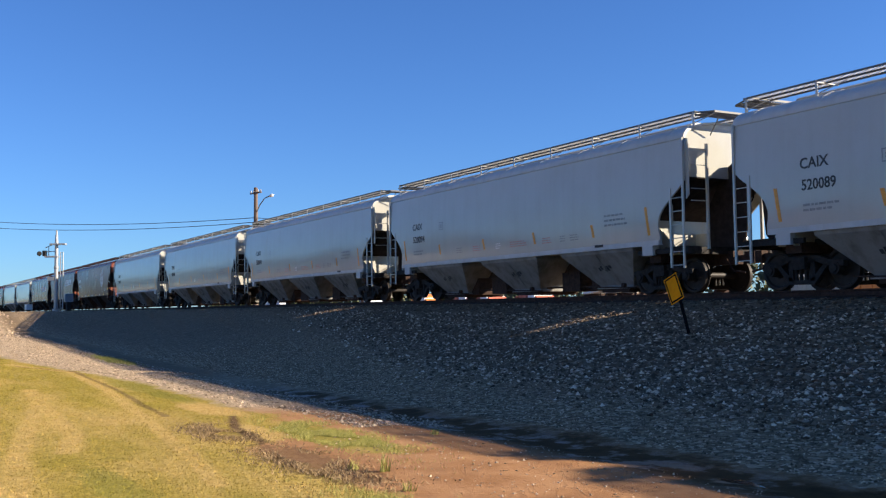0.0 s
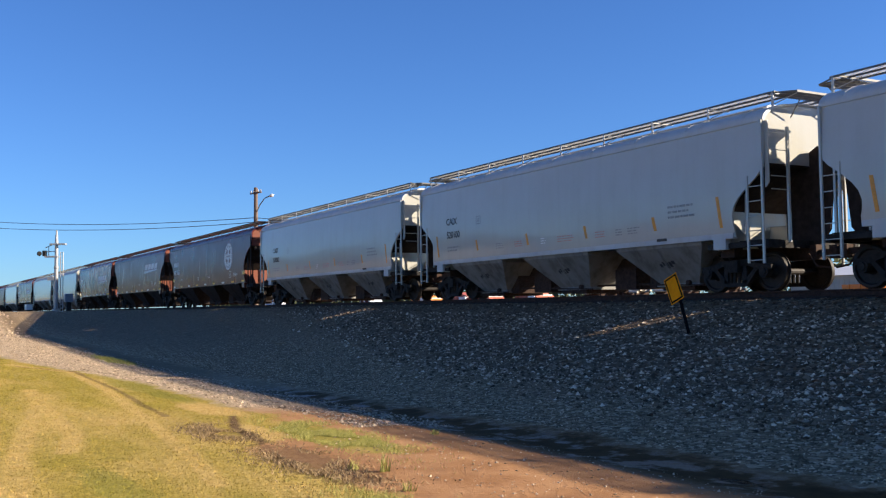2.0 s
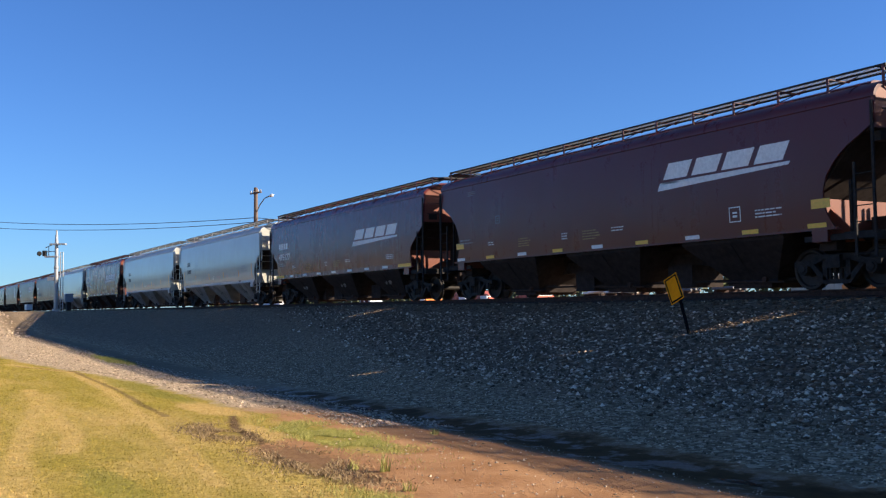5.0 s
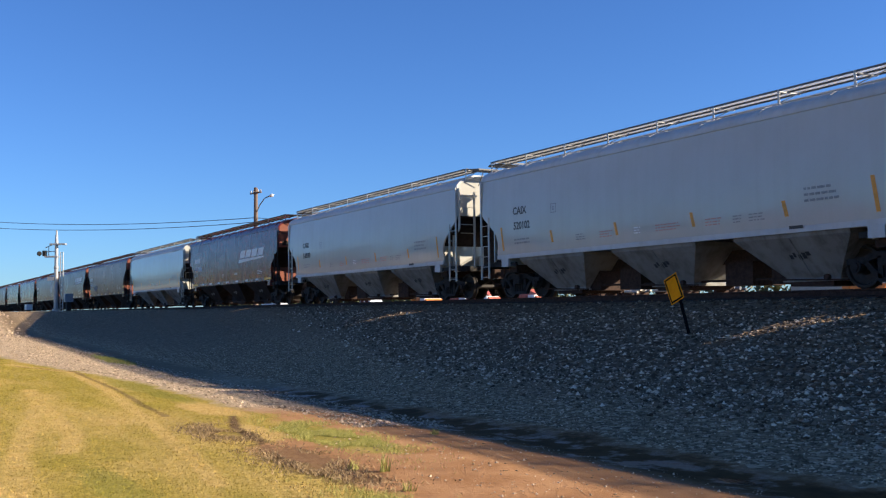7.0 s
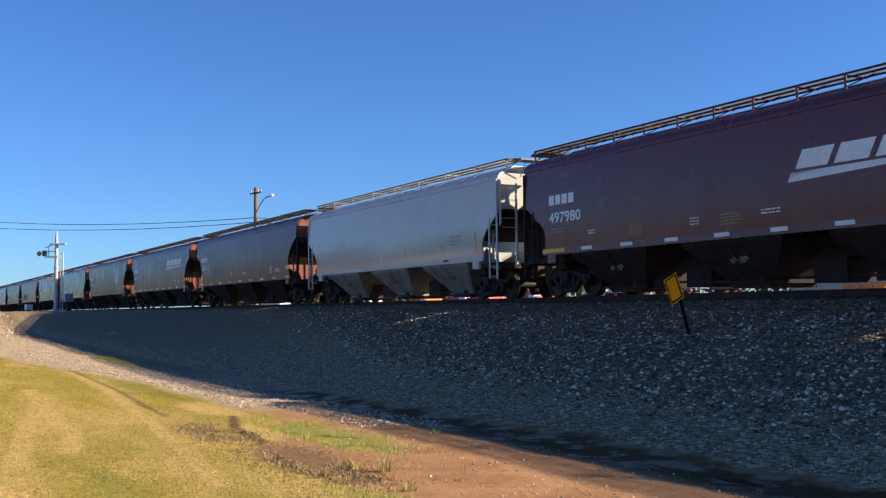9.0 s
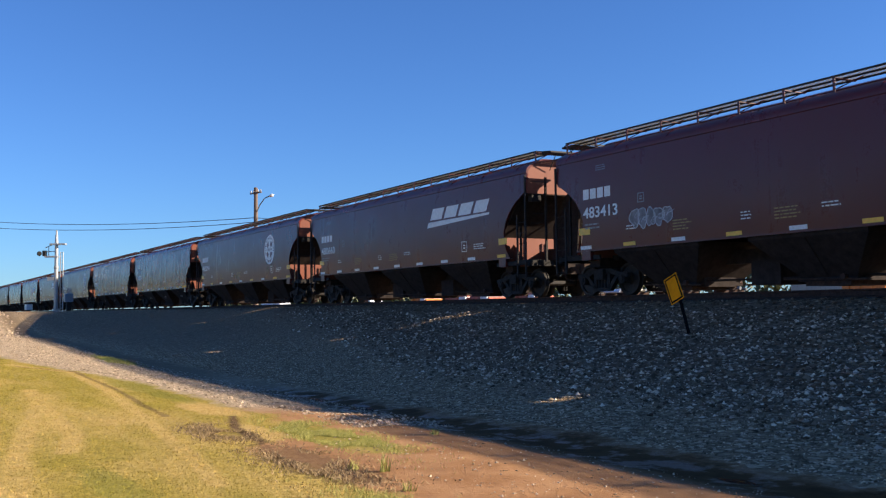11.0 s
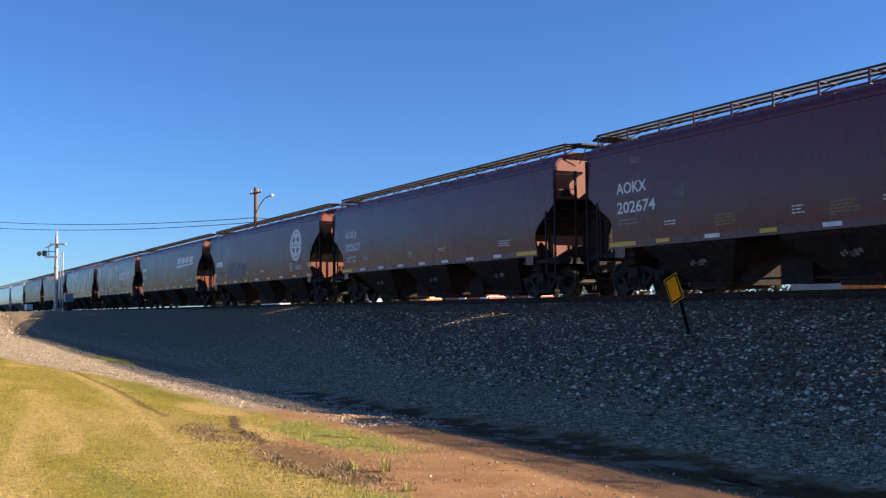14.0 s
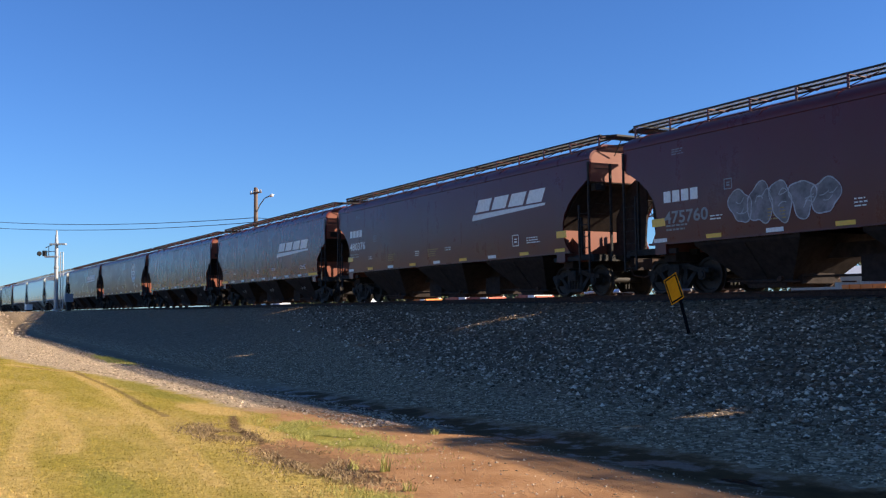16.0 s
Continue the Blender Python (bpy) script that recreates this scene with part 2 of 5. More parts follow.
    lawn = mix(nt, calc(nt, "MULTIPLY", ramp(nt, tiny, [(0.35, (1, 1, 1)), (0.6, (0, 0, 0))]), 0.25), lawn, (0.16, 0.12, 0.028))
    soil = ramp(nt, fine, [(0.3, (0.060, 0.036, 0.018)), (0.7, (0.19, 0.115, 0.056))])
    lawn = mix(nt, calc(nt, "MULTIPLY", strip(RUTS[0], 0.10), 0.95), lawn, soil)
    lawn = mix(nt, calc(nt, "MULTIPLY", strip(RUTS[1], 0.085), 0.6), lawn, soil)
    # mud
    mud = ramp(nt, mid, [(0.3, (0.27, 0.130, 0.055)), (0.55, (0.37, 0.195, 0.088)), (0.8, (0.45, 0.255, 0.125))])
    mud = mix(nt, calc(nt, "MULTIPLY", ramp(nt, tiny, [(0.62, (0, 0, 0)), (0.75, (1, 1, 1))]), 0.35), mud, (0.40, 0.29, 0.21))
    # gravel
    vor = node(nt, "ShaderNodeTexVoronoi", Vector=c, Scale=17.0)
    stones = ramp(nt, node(nt, "ShaderNodeSeparateColor", Color=vor.outputs["Color"]).outputs[0],
                  [(0.0, (0.125, 0.084, 0.046)), (0.5, (0.285, 0.197, 0.108)), (0.8, (0.40, 0.285, 0.165)), (1.0, (0.60, 0.455, 0.285))])
    pale = mix(nt, 0.55, stones, (0.47, 0.365, 0.235))
    vor2 = node(nt, "ShaderNodeTexVoronoi", Vector=c, Scale=11.0)
    rocks = ramp(nt, node(nt, "ShaderNodeSeparateColor", Color=vor2.outputs["Color"]).outputs[0],
                 [(0.0, (0.12, 0.080, 0.046)), (0.6, (0.24, 0.163, 0.097)), (0.9, (0.34, 0.237, 0.146)), (1.0, (0.55, 0.42, 0.275))])
    rocks = mix(nt, calc(nt, "MULTIPLY", ramp(nt, vor2.outputs["Distance"], [(0.02, (0, 0, 0)), (0.07, (1, 1, 1))]), 0.35), rocks, (0.045, 0.032, 0.021))
    muddy = step(X, -15.0, 1.2)
    verge = mix(nt, muddy, pale, mud)
    # the lawn ends nearer the road where the mud lies
    edge = calc(nt, "MULTIPLY_ADD", span(X, -22.0, -34.0), 1.6, calc(nt, "MULTIPLY_ADD", span(X, -12.1, -10.7), 1.25, yy))
    off_lawn = step(edge, 4.85, 0.15)
    off_lawn = calc(nt, "MULTIPLY", off_lawn, calc(nt, "SUBTRACT", 1.0, patch(-11.3, 4.72, 1.7, 0.42)))
    col = mix(nt, off_lawn, lawn, verge)
    litter = calc(nt, "MAXIMUM", patch(-9.35, 3.72, 1.7, 0.36, 1.5), calc(nt, "MULTIPLY", patch(-12.3, 3.62, 0.8, 0.3, 1.6), 0.5))
    col = mix(nt, calc(nt, "MULTIPLY", litter, 0.65), col, soil)
    wetness = calc(nt, "MULTIPLY", step(yy, 6.28, 0.22), calc(nt, "SUBTRACT", 1.0, step(yy, 7.35, 0.22)))
    wetness = calc(nt, "MULTIPLY", wetness, step(X, -20.5, 2.5))
    # darker gravel strip, fading in towards the far end of the ditch
    dark_band = calc(nt, "MULTIPLY", step(yy, 6.2, 0.4), span(X, -20.0, -26.0))
    col = mix(nt, calc(nt, "MULTIPLY", dark_band, 0.75), col, (0.15, 0.10, 0.055))
    col = mix(nt, step(yy, 7.4, 0.2), col, stones)
    col = mix(nt, wetness, col, ramp(nt, mid, [(0.35, (0.065, 0.036, 0.014)), (0.7, (0.165, 0.092, 0.036))]))
    limit = calc(nt, "MULTIPLY_ADD", calc(nt, "MAXIMUM", calc(nt, "MULTIPLY_ADD", X, -1.0, -7.0), 0.0), -0.08, Y)
    limit = calc(nt, "MULTIPLY_ADD", calc(nt, "MAXIMUM", calc(nt, "MULTIPLY_ADD", X, -1.0, -18.0), 0.0), -0.17, limit)
    coarse = calc(nt, "MULTIPLY_ADD", calc(nt, "SUBTRACT", big, 0.5), 2.2, calc(nt, "MULTIPLY_ADD", calc(nt, "SUBTRACT", mid, 0.5), 1.4, limit))
    col = mix(nt, step(coarse, 9.3, 0.9), col, rocks)
    col = mix(nt, calc(nt, "MULTIPLY", calc(nt, "MULTIPLY", span(X, -22.0, -42.0), step(Y, 8.2, 0.8)), 0.6), col, rocks)
    col = mix(nt, calc(nt, "MULTIPLY", step(Y, 15.7, 0.5), 0.9), col, rocks)
    nt.links.new(col, b.inputs["Base Color"])
    puddle = calc(nt, "MULTIPLY", wetness, ramp(nt, mid, [(0.50, (0, 0, 0)), (0.58, (1, 1, 1))]))
    nt.links.new(calc(nt, "MULTIPLY_ADD", puddle, -0.35, calc(nt, "MULTIPLY_ADD", wetness, -0.2, 0.92)), b.inputs["Roughness"])
    nt.links.new(calc(nt, "MULTIPLY_ADD", puddle, 0.4, calc(nt, "MULTIPLY_ADD", wetness, -0.09, 0.12)), b.inputs["Specular IOR Level"])
    h = calc(nt, "MULTIPLY", calc(nt, "MULTIPLY_ADD", fine, 0.6, calc(nt, "MULTIPLY", tiny, 0.3)), calc(nt, "SUBTRACT", 1.0, wetness))
    h = calc(nt, "MULTIPLY_ADD", calc(nt, "MULTIPLY", vor2.outputs["Distance"], step(yy, 7.5, 0.35)), -1.2, h)
    bump(nt, b, h, 0.8, 0.05)
    return m


GROUND = ground_material()
gx = spaced([(-2500, -600, 190), (-600, -200, 25), (-200, -90, 4), (-90, -32, 1.0), (-32, 4, 0.3), (4, 40, 3), (40, 300, 26), (300, 2500, 220)])
gy = spaced([(-2500, -300, 200), (-300, -30, 18), (-30, -4, 1.5), (-4, 18, 0.3), (18, 30, 0.8), (30, 100, 5), (100, 500, 40), (500, 2500, 200)])
ground = new("ground", sheet(gx, gy, ground_z))
ground.data.materials.append(GROUND)
tagged(ground, "patchy lawn, red mud, wet ditch and grey gravel bank", "ground", kind="structure")


# ---- track ----
def build_track():
    for side, y in (("near", TRACK_Y - 0.755), ("far", TRACK_Y + 0.755)):
        bm = bmesh.new()
        sec = [(-0.07, -0.18), (0.07, -0.18), (0.07, -0.165), (0.012, -0.14), (0.012, -0.05), (0.036, -0.035), (0.036, -0.003), (0.026, 0.0), (-0.026, 0.0), (-0.036, -0.003), (-0.036, -0.035), (-0.012, -0.05), (-0.012, -0.14), (-0.07, -0.165)]
        prism(bm, [(y + u, w) for u, w in sec], -900, 120, "x")
        thing("rail", bm, RUST_STEEL, "rusty steel rail with a worn head on ties", "rail", "rails of the track", "structure")
    bm = bmesh.new()
    box(bm, -0.11, 0.11, -1.3, 1.3, -0.34, -0.185)
    bmesh.ops.bevel(bm, geom=list(bm.edges), offset=0.012, segments=1)
    tie_mat = plain("weathered_tie_wood", (0.06, 0.048, 0.04), 0.85, 0.4, 12)
    track = tagged(new("track_bed"), "dark weathered timber ties in ballast", "track", kind="structure")
    me = mesh_of("tie", bm, tie_mat)
    for k in range(150):
        ob = new("tie", me)
        ob.parent = track
        ob.matrix_basis = pose(-75 + 0.53 * k, TRACK_Y + random.uniform(-0.03, 0.03), 0, 0, 0, random.uniform(-1, 1))


build_track()

# ---- covered hopper cars ----
SILL, EAVE, HALF = 1.27, 3.91, 1.60
CUTS = {"grey": ((3.91, 0.0), (2.82, 0.0), (2.62, 0.20), (2.38, 0.53), (2.18, 0.78), (2.0, 0.93), (1.8, 1.0), (1.62, 0.99), (1.47, 0.95), (1.27, 0.95)),
        "round": ((3.91, 0.0), (3.36, 0.0), (3.2, 0.25), (2.95, 0.68), (2.7, 0.97), (2.4, 1.2), (2.1, 1.30), (1.8, 1.30), (1.55, 1.22), (1.40, 1.12), (1.27, 1.05)),
        "straight": ((3.91, 0.0), (2.86, 0.0), (2.80, 0.05), (2.45, 0.50), (2.1, 0.98), (2.0, 1.06), (1.8, 1.10), (1.5, 1.08), (1.36, 1.0), (1.27, 0.90))}


def side_y(z):
    """Half width of the bowed side at a height."""
    return HALF - 0.055 * ((z - 2.5) / 1.35) ** 2


def cut_at(kind, z):
    pts = CUTS[kind]
    for (za, ea), (zb, eb) in zip(pts, pts[1:]):
        if z >= zb:
            return ea + (eb - ea) * (za - z) / (za - zb)
    return pts[-1][1]


def side_panel(half, kind, sgn):
    bm = bmesh.new()
    zs = sorted({z for z, _ in CUTS[kind]} | {1.27 + k * 0.22 for k in range(13)} | {3.91})
    cols = 12
    grid = []
    for thick in (0.0, 0.05):
        rows = []
        for z in zs:
            e = half - cut_at(kind, z)
            rows.append([bm.verts.new((-e + 2 * e * k / cols, sgn * (side_y(z) - thick), z)) for k in range(cols + 1)])
        grid.append(rows)
    for rows in grid:
        for p, q in zip(rows, rows[1:]):
            for k in range(cols):
                bm.faces.new((p[k], p[k + 1], q[k + 1], q[k]))
    o, i = grid
    for p, q, r, s in zip(o, o[1:], i, i[1:]):
        for k in (0, -1):
            bm.faces.new((p[k], q[k], s[k], r[k]))
    for row in (0, -1):
        for k in range(cols):
            bm.faces.new((o[row][k], o[row][k + 1], i[row][k + 1], i[row][k]))
    return bm


def roof(half):
    bm = bmesh.new()
    sec = [(-1.548, 3.872), (-1.562, 3.885), (-1.562, 3.95), (-1.53, 4.03), (-1.44, 4.12), (-1.25, 4.22), (-0.9, 4.31), (-0.45, 4.36), (0, 4.38)]
    sec = sec + [(-y, z) for y, z in sec[-2::-1]]
    inner = [(y * 0.96, z - 0.05) for y, z in sec[::-1]]
    prism(bm, sec + inner, -half - 0.005, half + 0.005, "x")
    # raised seams across the roof
    for k in range(9):
        x = -half + 0.6 + (2 * half - 1.2) * k / 8
        for (ya, za), (yb, zb) in zip(sec[3:-3], sec[4:-2]):
            rod(bm, (x, ya, za), (x, yb, zb), 0.02, 4)
    return bm


def roof_trough(half):
    bm = bmesh.new()
    prism(bm, [(-0.42, 4.34), (-0.42, 4.47), (-0.3, 4.52), (0.3, 4.52), (0.42, 4.47), (0.42, 4.34)], -half + 0.9, half - 0.9, "x")
    return bm


def running_board(half, sgn):
    """Open grating walkway on brackets along the roof edge."""
    bm = bmesh.new()
    y0, y1, z = sgn * 0.46, sgn * 1.16, 4.60
    for y in (y0, y1, (y0 + y1) / 2):
        box(bm, -half - 0.02, half + 0.02, y - 0.012, y + 0.012, z - 0.045, z)
    n = int(2 * half / 0.075)
    for k in range(n + 1):
        x = -half + 2 * half * k / n
        box(bm, x - 0.011, x + 0.011, min(y0, y1), max(y0, y1), z - 0.014, z - 0.004)
    return bm


def bracket(sgn):
    bm = bmesh.new()
    box(bm, -0.03, 0.03, sgn * 1.16 - 0.012, sgn * 1.16 + 0.012, 4.20, 4.60)
    box(bm, -0.03, 0.03, min(sgn * 0.46, sgn * 1.16), max(sgn * 0.46, sgn * 1.16), 4.535, 4.555)
    rod(bm, (0, sgn * 1.12, 4.3), (0.45, sgn * 0.75, 4.55), 0.012, 4)
    return bm


def end_platform():
    """Crossover grating at the roof's end, drawn for the +x end."""
    bm = bmesh.new()
    box(bm, -0.42, -0.39, -1.18, 1.18, 4.55, 4.6)
    box(bm, 0.26, 0.29, -0.95, 0.95, 4.50, 4.55)
    for s in (-1, 1):
        rod(bm, (-0.4, s * 1.16, 4.58), (0.28, s * 0.95, 4.53), 0.022, 5)
        rod(bm, (0.25, s * 0.7, 4.52), (-0.15, s * 0.7, 4.0), 0.016, 5)
    for k in range(24):
        y = -0.96 + 1.92 * k / 23
        box(bm, -0.4, 0.28, y - 0.01, y + 0.01, 4.515, 4.545)
    for x in (-0.2, 0.05):
        box(bm, x - 0.012, x + 0.012, -1.0, 1.0, 4.51, 4.54)
    return bm


def end_wall(half, kind):
    """Upright top of the end, then the slope sheet running in under the body (for the +x end)."""
    bm = bmesh.new()
    top = [(-1.55, 3.9), (-1.5, 4.06), (-1.2, 4.2), (-0.6, 4.32), (0, 4.35), (0.6, 4.32), (1.2, 4.2), (1.5, 4.06), (1.55, 3.9)]
    knee = 2.92 if kind != "round" else 3.25
    outline = [(-1.53, knee)] + top + [(1.53, knee)]
    prism(bm, outline, half - 0.07, half - 0.03, "x")
    return bm


def slope_sheet(half, kind):
    bm = bmesh.new()
    knee = 2.92 if kind != "round" else 3.25
    inset = 0.45 if kind == "round" else 0.28
    a, b = half - 0.05, half - 1.62
    prism(bm, [(a, knee + 0.02), (a, knee - 0.03), (half - inset, knee - 0.06), (b, 1.93), (b - 0.06, 1.95), (half - inset - 0.04, knee)], -1.48, 1.48, "y")
    return bm


def centre_gusset(half):
    """Upright plate along the middle of the end, added to block sun between cars."""
    bm = bmesh.new()
    prism(bm, [(half - 0.75, 1.06), (half + 0.2, 1.06), (half + 0.5, 1.4), (half + 0.62, 2.5), (half + 0.6, 3.28), (half + 0.2, 3.36), (half - 0.1, 3.2), (half - 0.75, 2.3)], -0.03, 0.03, "y")
    return bm


def bolster_web(half):
    """Upright plate over the truck, with gussets (for the +x end)."""
    bm = bmesh.new()
    x = half - 1.62
    box(bm, x, x + 0.03, -1.45, 1.45, 0.98, 1.98)
    for y in (-1.0, 1.0):
        prism(bm, [(x + 0.03, 1.0), (half - 0.75, 1.0), (half - 0.9, 1.12), (x + 0.03, 1.75)], y - 0.02, y + 0.02, "y")
    return bm


def end_sill(half):
    bm = bmesh.new()
    box(bm, half - 0.12, half + 0.02, -1.5, 1.5, 0.98, 1.16)
    box(bm, half - 1.9, half - 0.1, -1.5, -1.42, 1.02, 1.14)
    box(bm, half - 1.9, half - 0.1, 1.42, 1.5, 1.02, 1.14)
    for y in (-0.75, 0.75):
        box(bm, half - 1.9, half - 0.1, y - 0.05, y + 0.05, 1.0, 1.14)
    # shear plate over the truck
    box(bm, half - 1.6, half - 0.125, -1.41, 1.41, 1.145, 1.16)
    for k in range(5):
        box(bm, half - 0.95, half - 0.12, -1.4 + 0.1 * k, -1.36 + 0.1 * k, 1.162, 1.185)
        box(bm, half - 0.95, half - 0.12, 1.0 + 0.1 * k, 1.04 + 0.1 * k, 1.162, 1.185)
    return bm


def side_sill(half, sgn, kind):
    bm = bmesh.new()
    y = sgn * side_y(1.3)
    a, b = sorted((y - sgn * 0.05, y + sgn * 0.035))
    box(bm, -half + 0.98, half - 0.98, a, b, 1.25, {"grey": 1.38, "round": 1.30, "straight": 1.43}[kind])
    a, b = sorted((y - sgn * 0.12, y + sgn * 0.037))
    box(bm, -half + 0.98, half - 0.98, a, b, 1.25, 1.275)
    for s in (-1, 1):
        xa, xb = sorted((s * (half - 1.62), s * (half - 1.22)))
        a, b = sorted((y - sgn * 0.1, y + sgn * 0.033))
        box(bm, xa, xb, a, b, 1.0, 1.25)
    return bm


def ladder(x, y, z0, z1, width, rungs, along=(1, 0)):
    bm = bmesh.new()
    ux, uy = along
    for s in (0, 1):
        p = (x + ux * width * s, y + uy * width * s)
        box(bm, p[0] - 0.028, p[0] + 0.028, p[1] - 0.022, p[1] + 0.022, z0 + (0.0 if s == 0 else 0.02), z1 if s == 0 else min(z1, z0 + (z1 - z0) * 0.62))
    for k in range(rungs):
        z = z0 + 0.08 + (z1 - z0) * 0.62 * k / rungs
        rod(bm, (x, y, z), (x + ux * width, y + uy * width, z), 0.013, 5)
    return bm


def end_frame(half, kind):
    """Uprights, braces and brake gear between the slope sheet and the end (for the +x end), each a piece of its own."""
    boxes = [("end_post", half + 0.12, half + 0.18, y - 0.03, y + 0.03, 1.1, 3.75) for y in (-0.95, 0.95)]
    boxes += [("inner_post", half - 0.93, half - 0.87, y - 0.03, y + 0.03, 1.1, 2.3) for y in (-1.2, 1.2)]
    boxes += [("brake_box", half - 0.22, half - 0.02, -1.35, -1.0, 3.0, 3.2), ("air_tank", half - 1.5, half - 0.5, 0.2, 0.6, 1.2, 1.6)]
    out = []
    for k, (name, *b) in enumerate(boxes):
        bm = bmesh.new()
        box(bm, *b)
        out.append((name + str(k), bm))
    for k, y in enumerate((-1.5,) if kind == "grey" else ()):
        bm = bmesh.new()
        prism(bm, [(half - 0.02, 2.35), (half + 0.09, 2.45), (half + 0.09, 3.86), (half - 0.02, 3.9)], y - 0.015, y + 0.015, "y")
        out.append(("ladder_guard" + str(k), bm))
    for k, z in enumerate((2.3, 2.6, 3.2, 3.6)):
        bm = bmesh.new()
        rod(bm, (half + 0.15, -1.5, z), (half + 0.15, -0.95, z), 0.014, 5)
        out.append(("end_rung" + str(k), bm))
    return out


def brake_wheel(half):
    bm = bmesh.new()
    lathe(bm, [(0, 0.23), (0.03, 0.25), (0.06, 0.23), (0.03, 0.21), (0, 0.23)], 16, "x", (half - 0.04, 0.6, 2.55))
    for k in range(3):
        a = math.tau * k / 6
        d = Vector((0, math.cos(a), math.sin(a))) * 0.22
        c = Vector((half - 0.01, 0.6, 2.55))
        rod(bm, c - d, c + d, 0.014, 4)
    return bm


def hopper_bay(x, top):
    """One discharge pocket: side and end sheets sloping in to the gate frame."""
    bm = bmesh.new()
    low = 0.74
    rows = [(top, 1.53, 1.27), (top, 1.50, 1.16), (low, 0.76, 0.28), (low, 0.76, 0.20)]
    rings = [[bm.verts.new((x + sx * hx, sy * hy, z)) for sx, sy in ((-1, -1), (1, -1), (1, 1), (-1, 1))] for hx, hy, z in rows]
    for p, q in zip(rings, rings[1:]):
        for k in range(4):
            bm.faces.new((p[k], p[(k + 1) % 4], q[(k + 1) % 4], q[k]))
    bm.faces.new(rings[0])
    bm.faces.new(rings[-1][::-1])
    # flange round the pocket's foot, weld ribs up the side sheets
    box(bm, x - low - 0.06, x + low + 0.06, -0.82, 0.82, 0.19, 0.225)
    for s in (-1, 1):
        rod(bm, (x, s * 1.50, 1.14), (x, s * 0.77, 0.29), 0.014, 5)
    return bm


def bay_marks(x):
    """Smeared stencil on a pocket's sloping side sheet."""
    bm = bmesh.new()
    rng = random.Random(3)
    for k in range(5):
        u, z = x - 0.28 + 0.12 * k, 0.72 + rng.uniform(-0.05, 0.05)
        h, w = rng.uniform(0.05, 0.13), rng.uniform(0.07, 0.14)
        at = lambda zz: -(0.76 + (zz - 0.28) * 0.74 / 0.88) - 0.008
        bm.faces.new([bm.verts.new(p) for p in ((u, at(z), z), (u + w, at(z), z), (u + w, at(z + h), z + h), (u, at(z + h), z + h))])
    return bm


def outlet_gate(x):
    bm = bmesh.new()
    box(bm, x - 0.60, x + 0.60, -0.8, 0.8, 0.09, 0.19)
    for y in (-0.95, 0.95):
        lathe(bm, [(-0.05, 0), (-0.05, 0.07), (0.05, 0.07), (0.05, 0)], 8, "y", (x + 0.55, y, 0.27))
        rod(bm, (x - 1.1, y, 0.26), (x + 1.1, y, 0.20), 0.02, 5)
    return bm


def centre_sill(half):
    bm = bmesh.new()
    box(bm, -half - 0.2, half + 0.2, -0.17, 0.17, 0.72, 1.06)
    for x in (-half + 4.6, -1.9, 2.2, half - 4.6):
        box(bm, x - 0.45, x + 0.45, -0.6, 0.5, 0.16, 0.74)
    rod(bm, (-half + 2, -0.5, 0.32), (half - 2, -0.5, 0.28), 0.03, 5)
    for s in (-1, 1):
        box(bm, s * (half - 1.45) - 0.22, s * (half - 1.45) + 0.22, -1.3, 1.3, 0.82, 1.06)
    return bm


def coupler(half, s):
    bm = bmesh.new()
    x0, x1 = sorted((s * (half + 0.15), s * (half + 0.62)))
    box(bm, x0, x1, -0.07, 0.07, 0.80, 0.94)
    box(bm, s * (half + 0.66) - 0.11, s * (half + 0.66) + 0.11, -0.15, 0.13, 0.72, 1.02)
    pts = [(s * (half + 0.1), -0.3, 0.85), (s * (half + 0.35), -0.33, 0.55), (s * (half + 0.72), -0.3, 0.50)]
    for a, b in zip(pts, pts[1:]):
        rod(bm, a, b, 0.025, 5)
    return bm


def wheelset():
    bm = bmesh.new()
    lathe(bm, [(-1.02, 0), (-1.02, 0.075), (-0.8, 0.08), (0.8, 0.08), (1.02, 0.075), (1.02, 0)], 10, "y")
    for s in (-1, 1):
        prof = [(0.685, 0.0), (0.685, 0.12), (0.715, 0.16), (0.73, 0.36), (0.69, 0.39), (0.69, 0.482), (0.715, 0.485), (0.725, 0.46), (0.82, 0.452), (0.826, 0.44), (0.82, 0.385), (0.775, 0.36), (0.77, 0.17), (0.83, 0.13), (0.84, 0.0)]
        lathe(bm, [(s * a, r) for a, r in prof], 28, "y")
    for k in range(3):
        a = math.tau * k / 3
        box(bm, -0.02, 0.02, -1.045, -1.015, -0.02, 0.02, Matrix.Translation((0.05 * math.cos(a), 0, 0.05 * math.sin(a))))
    return bm


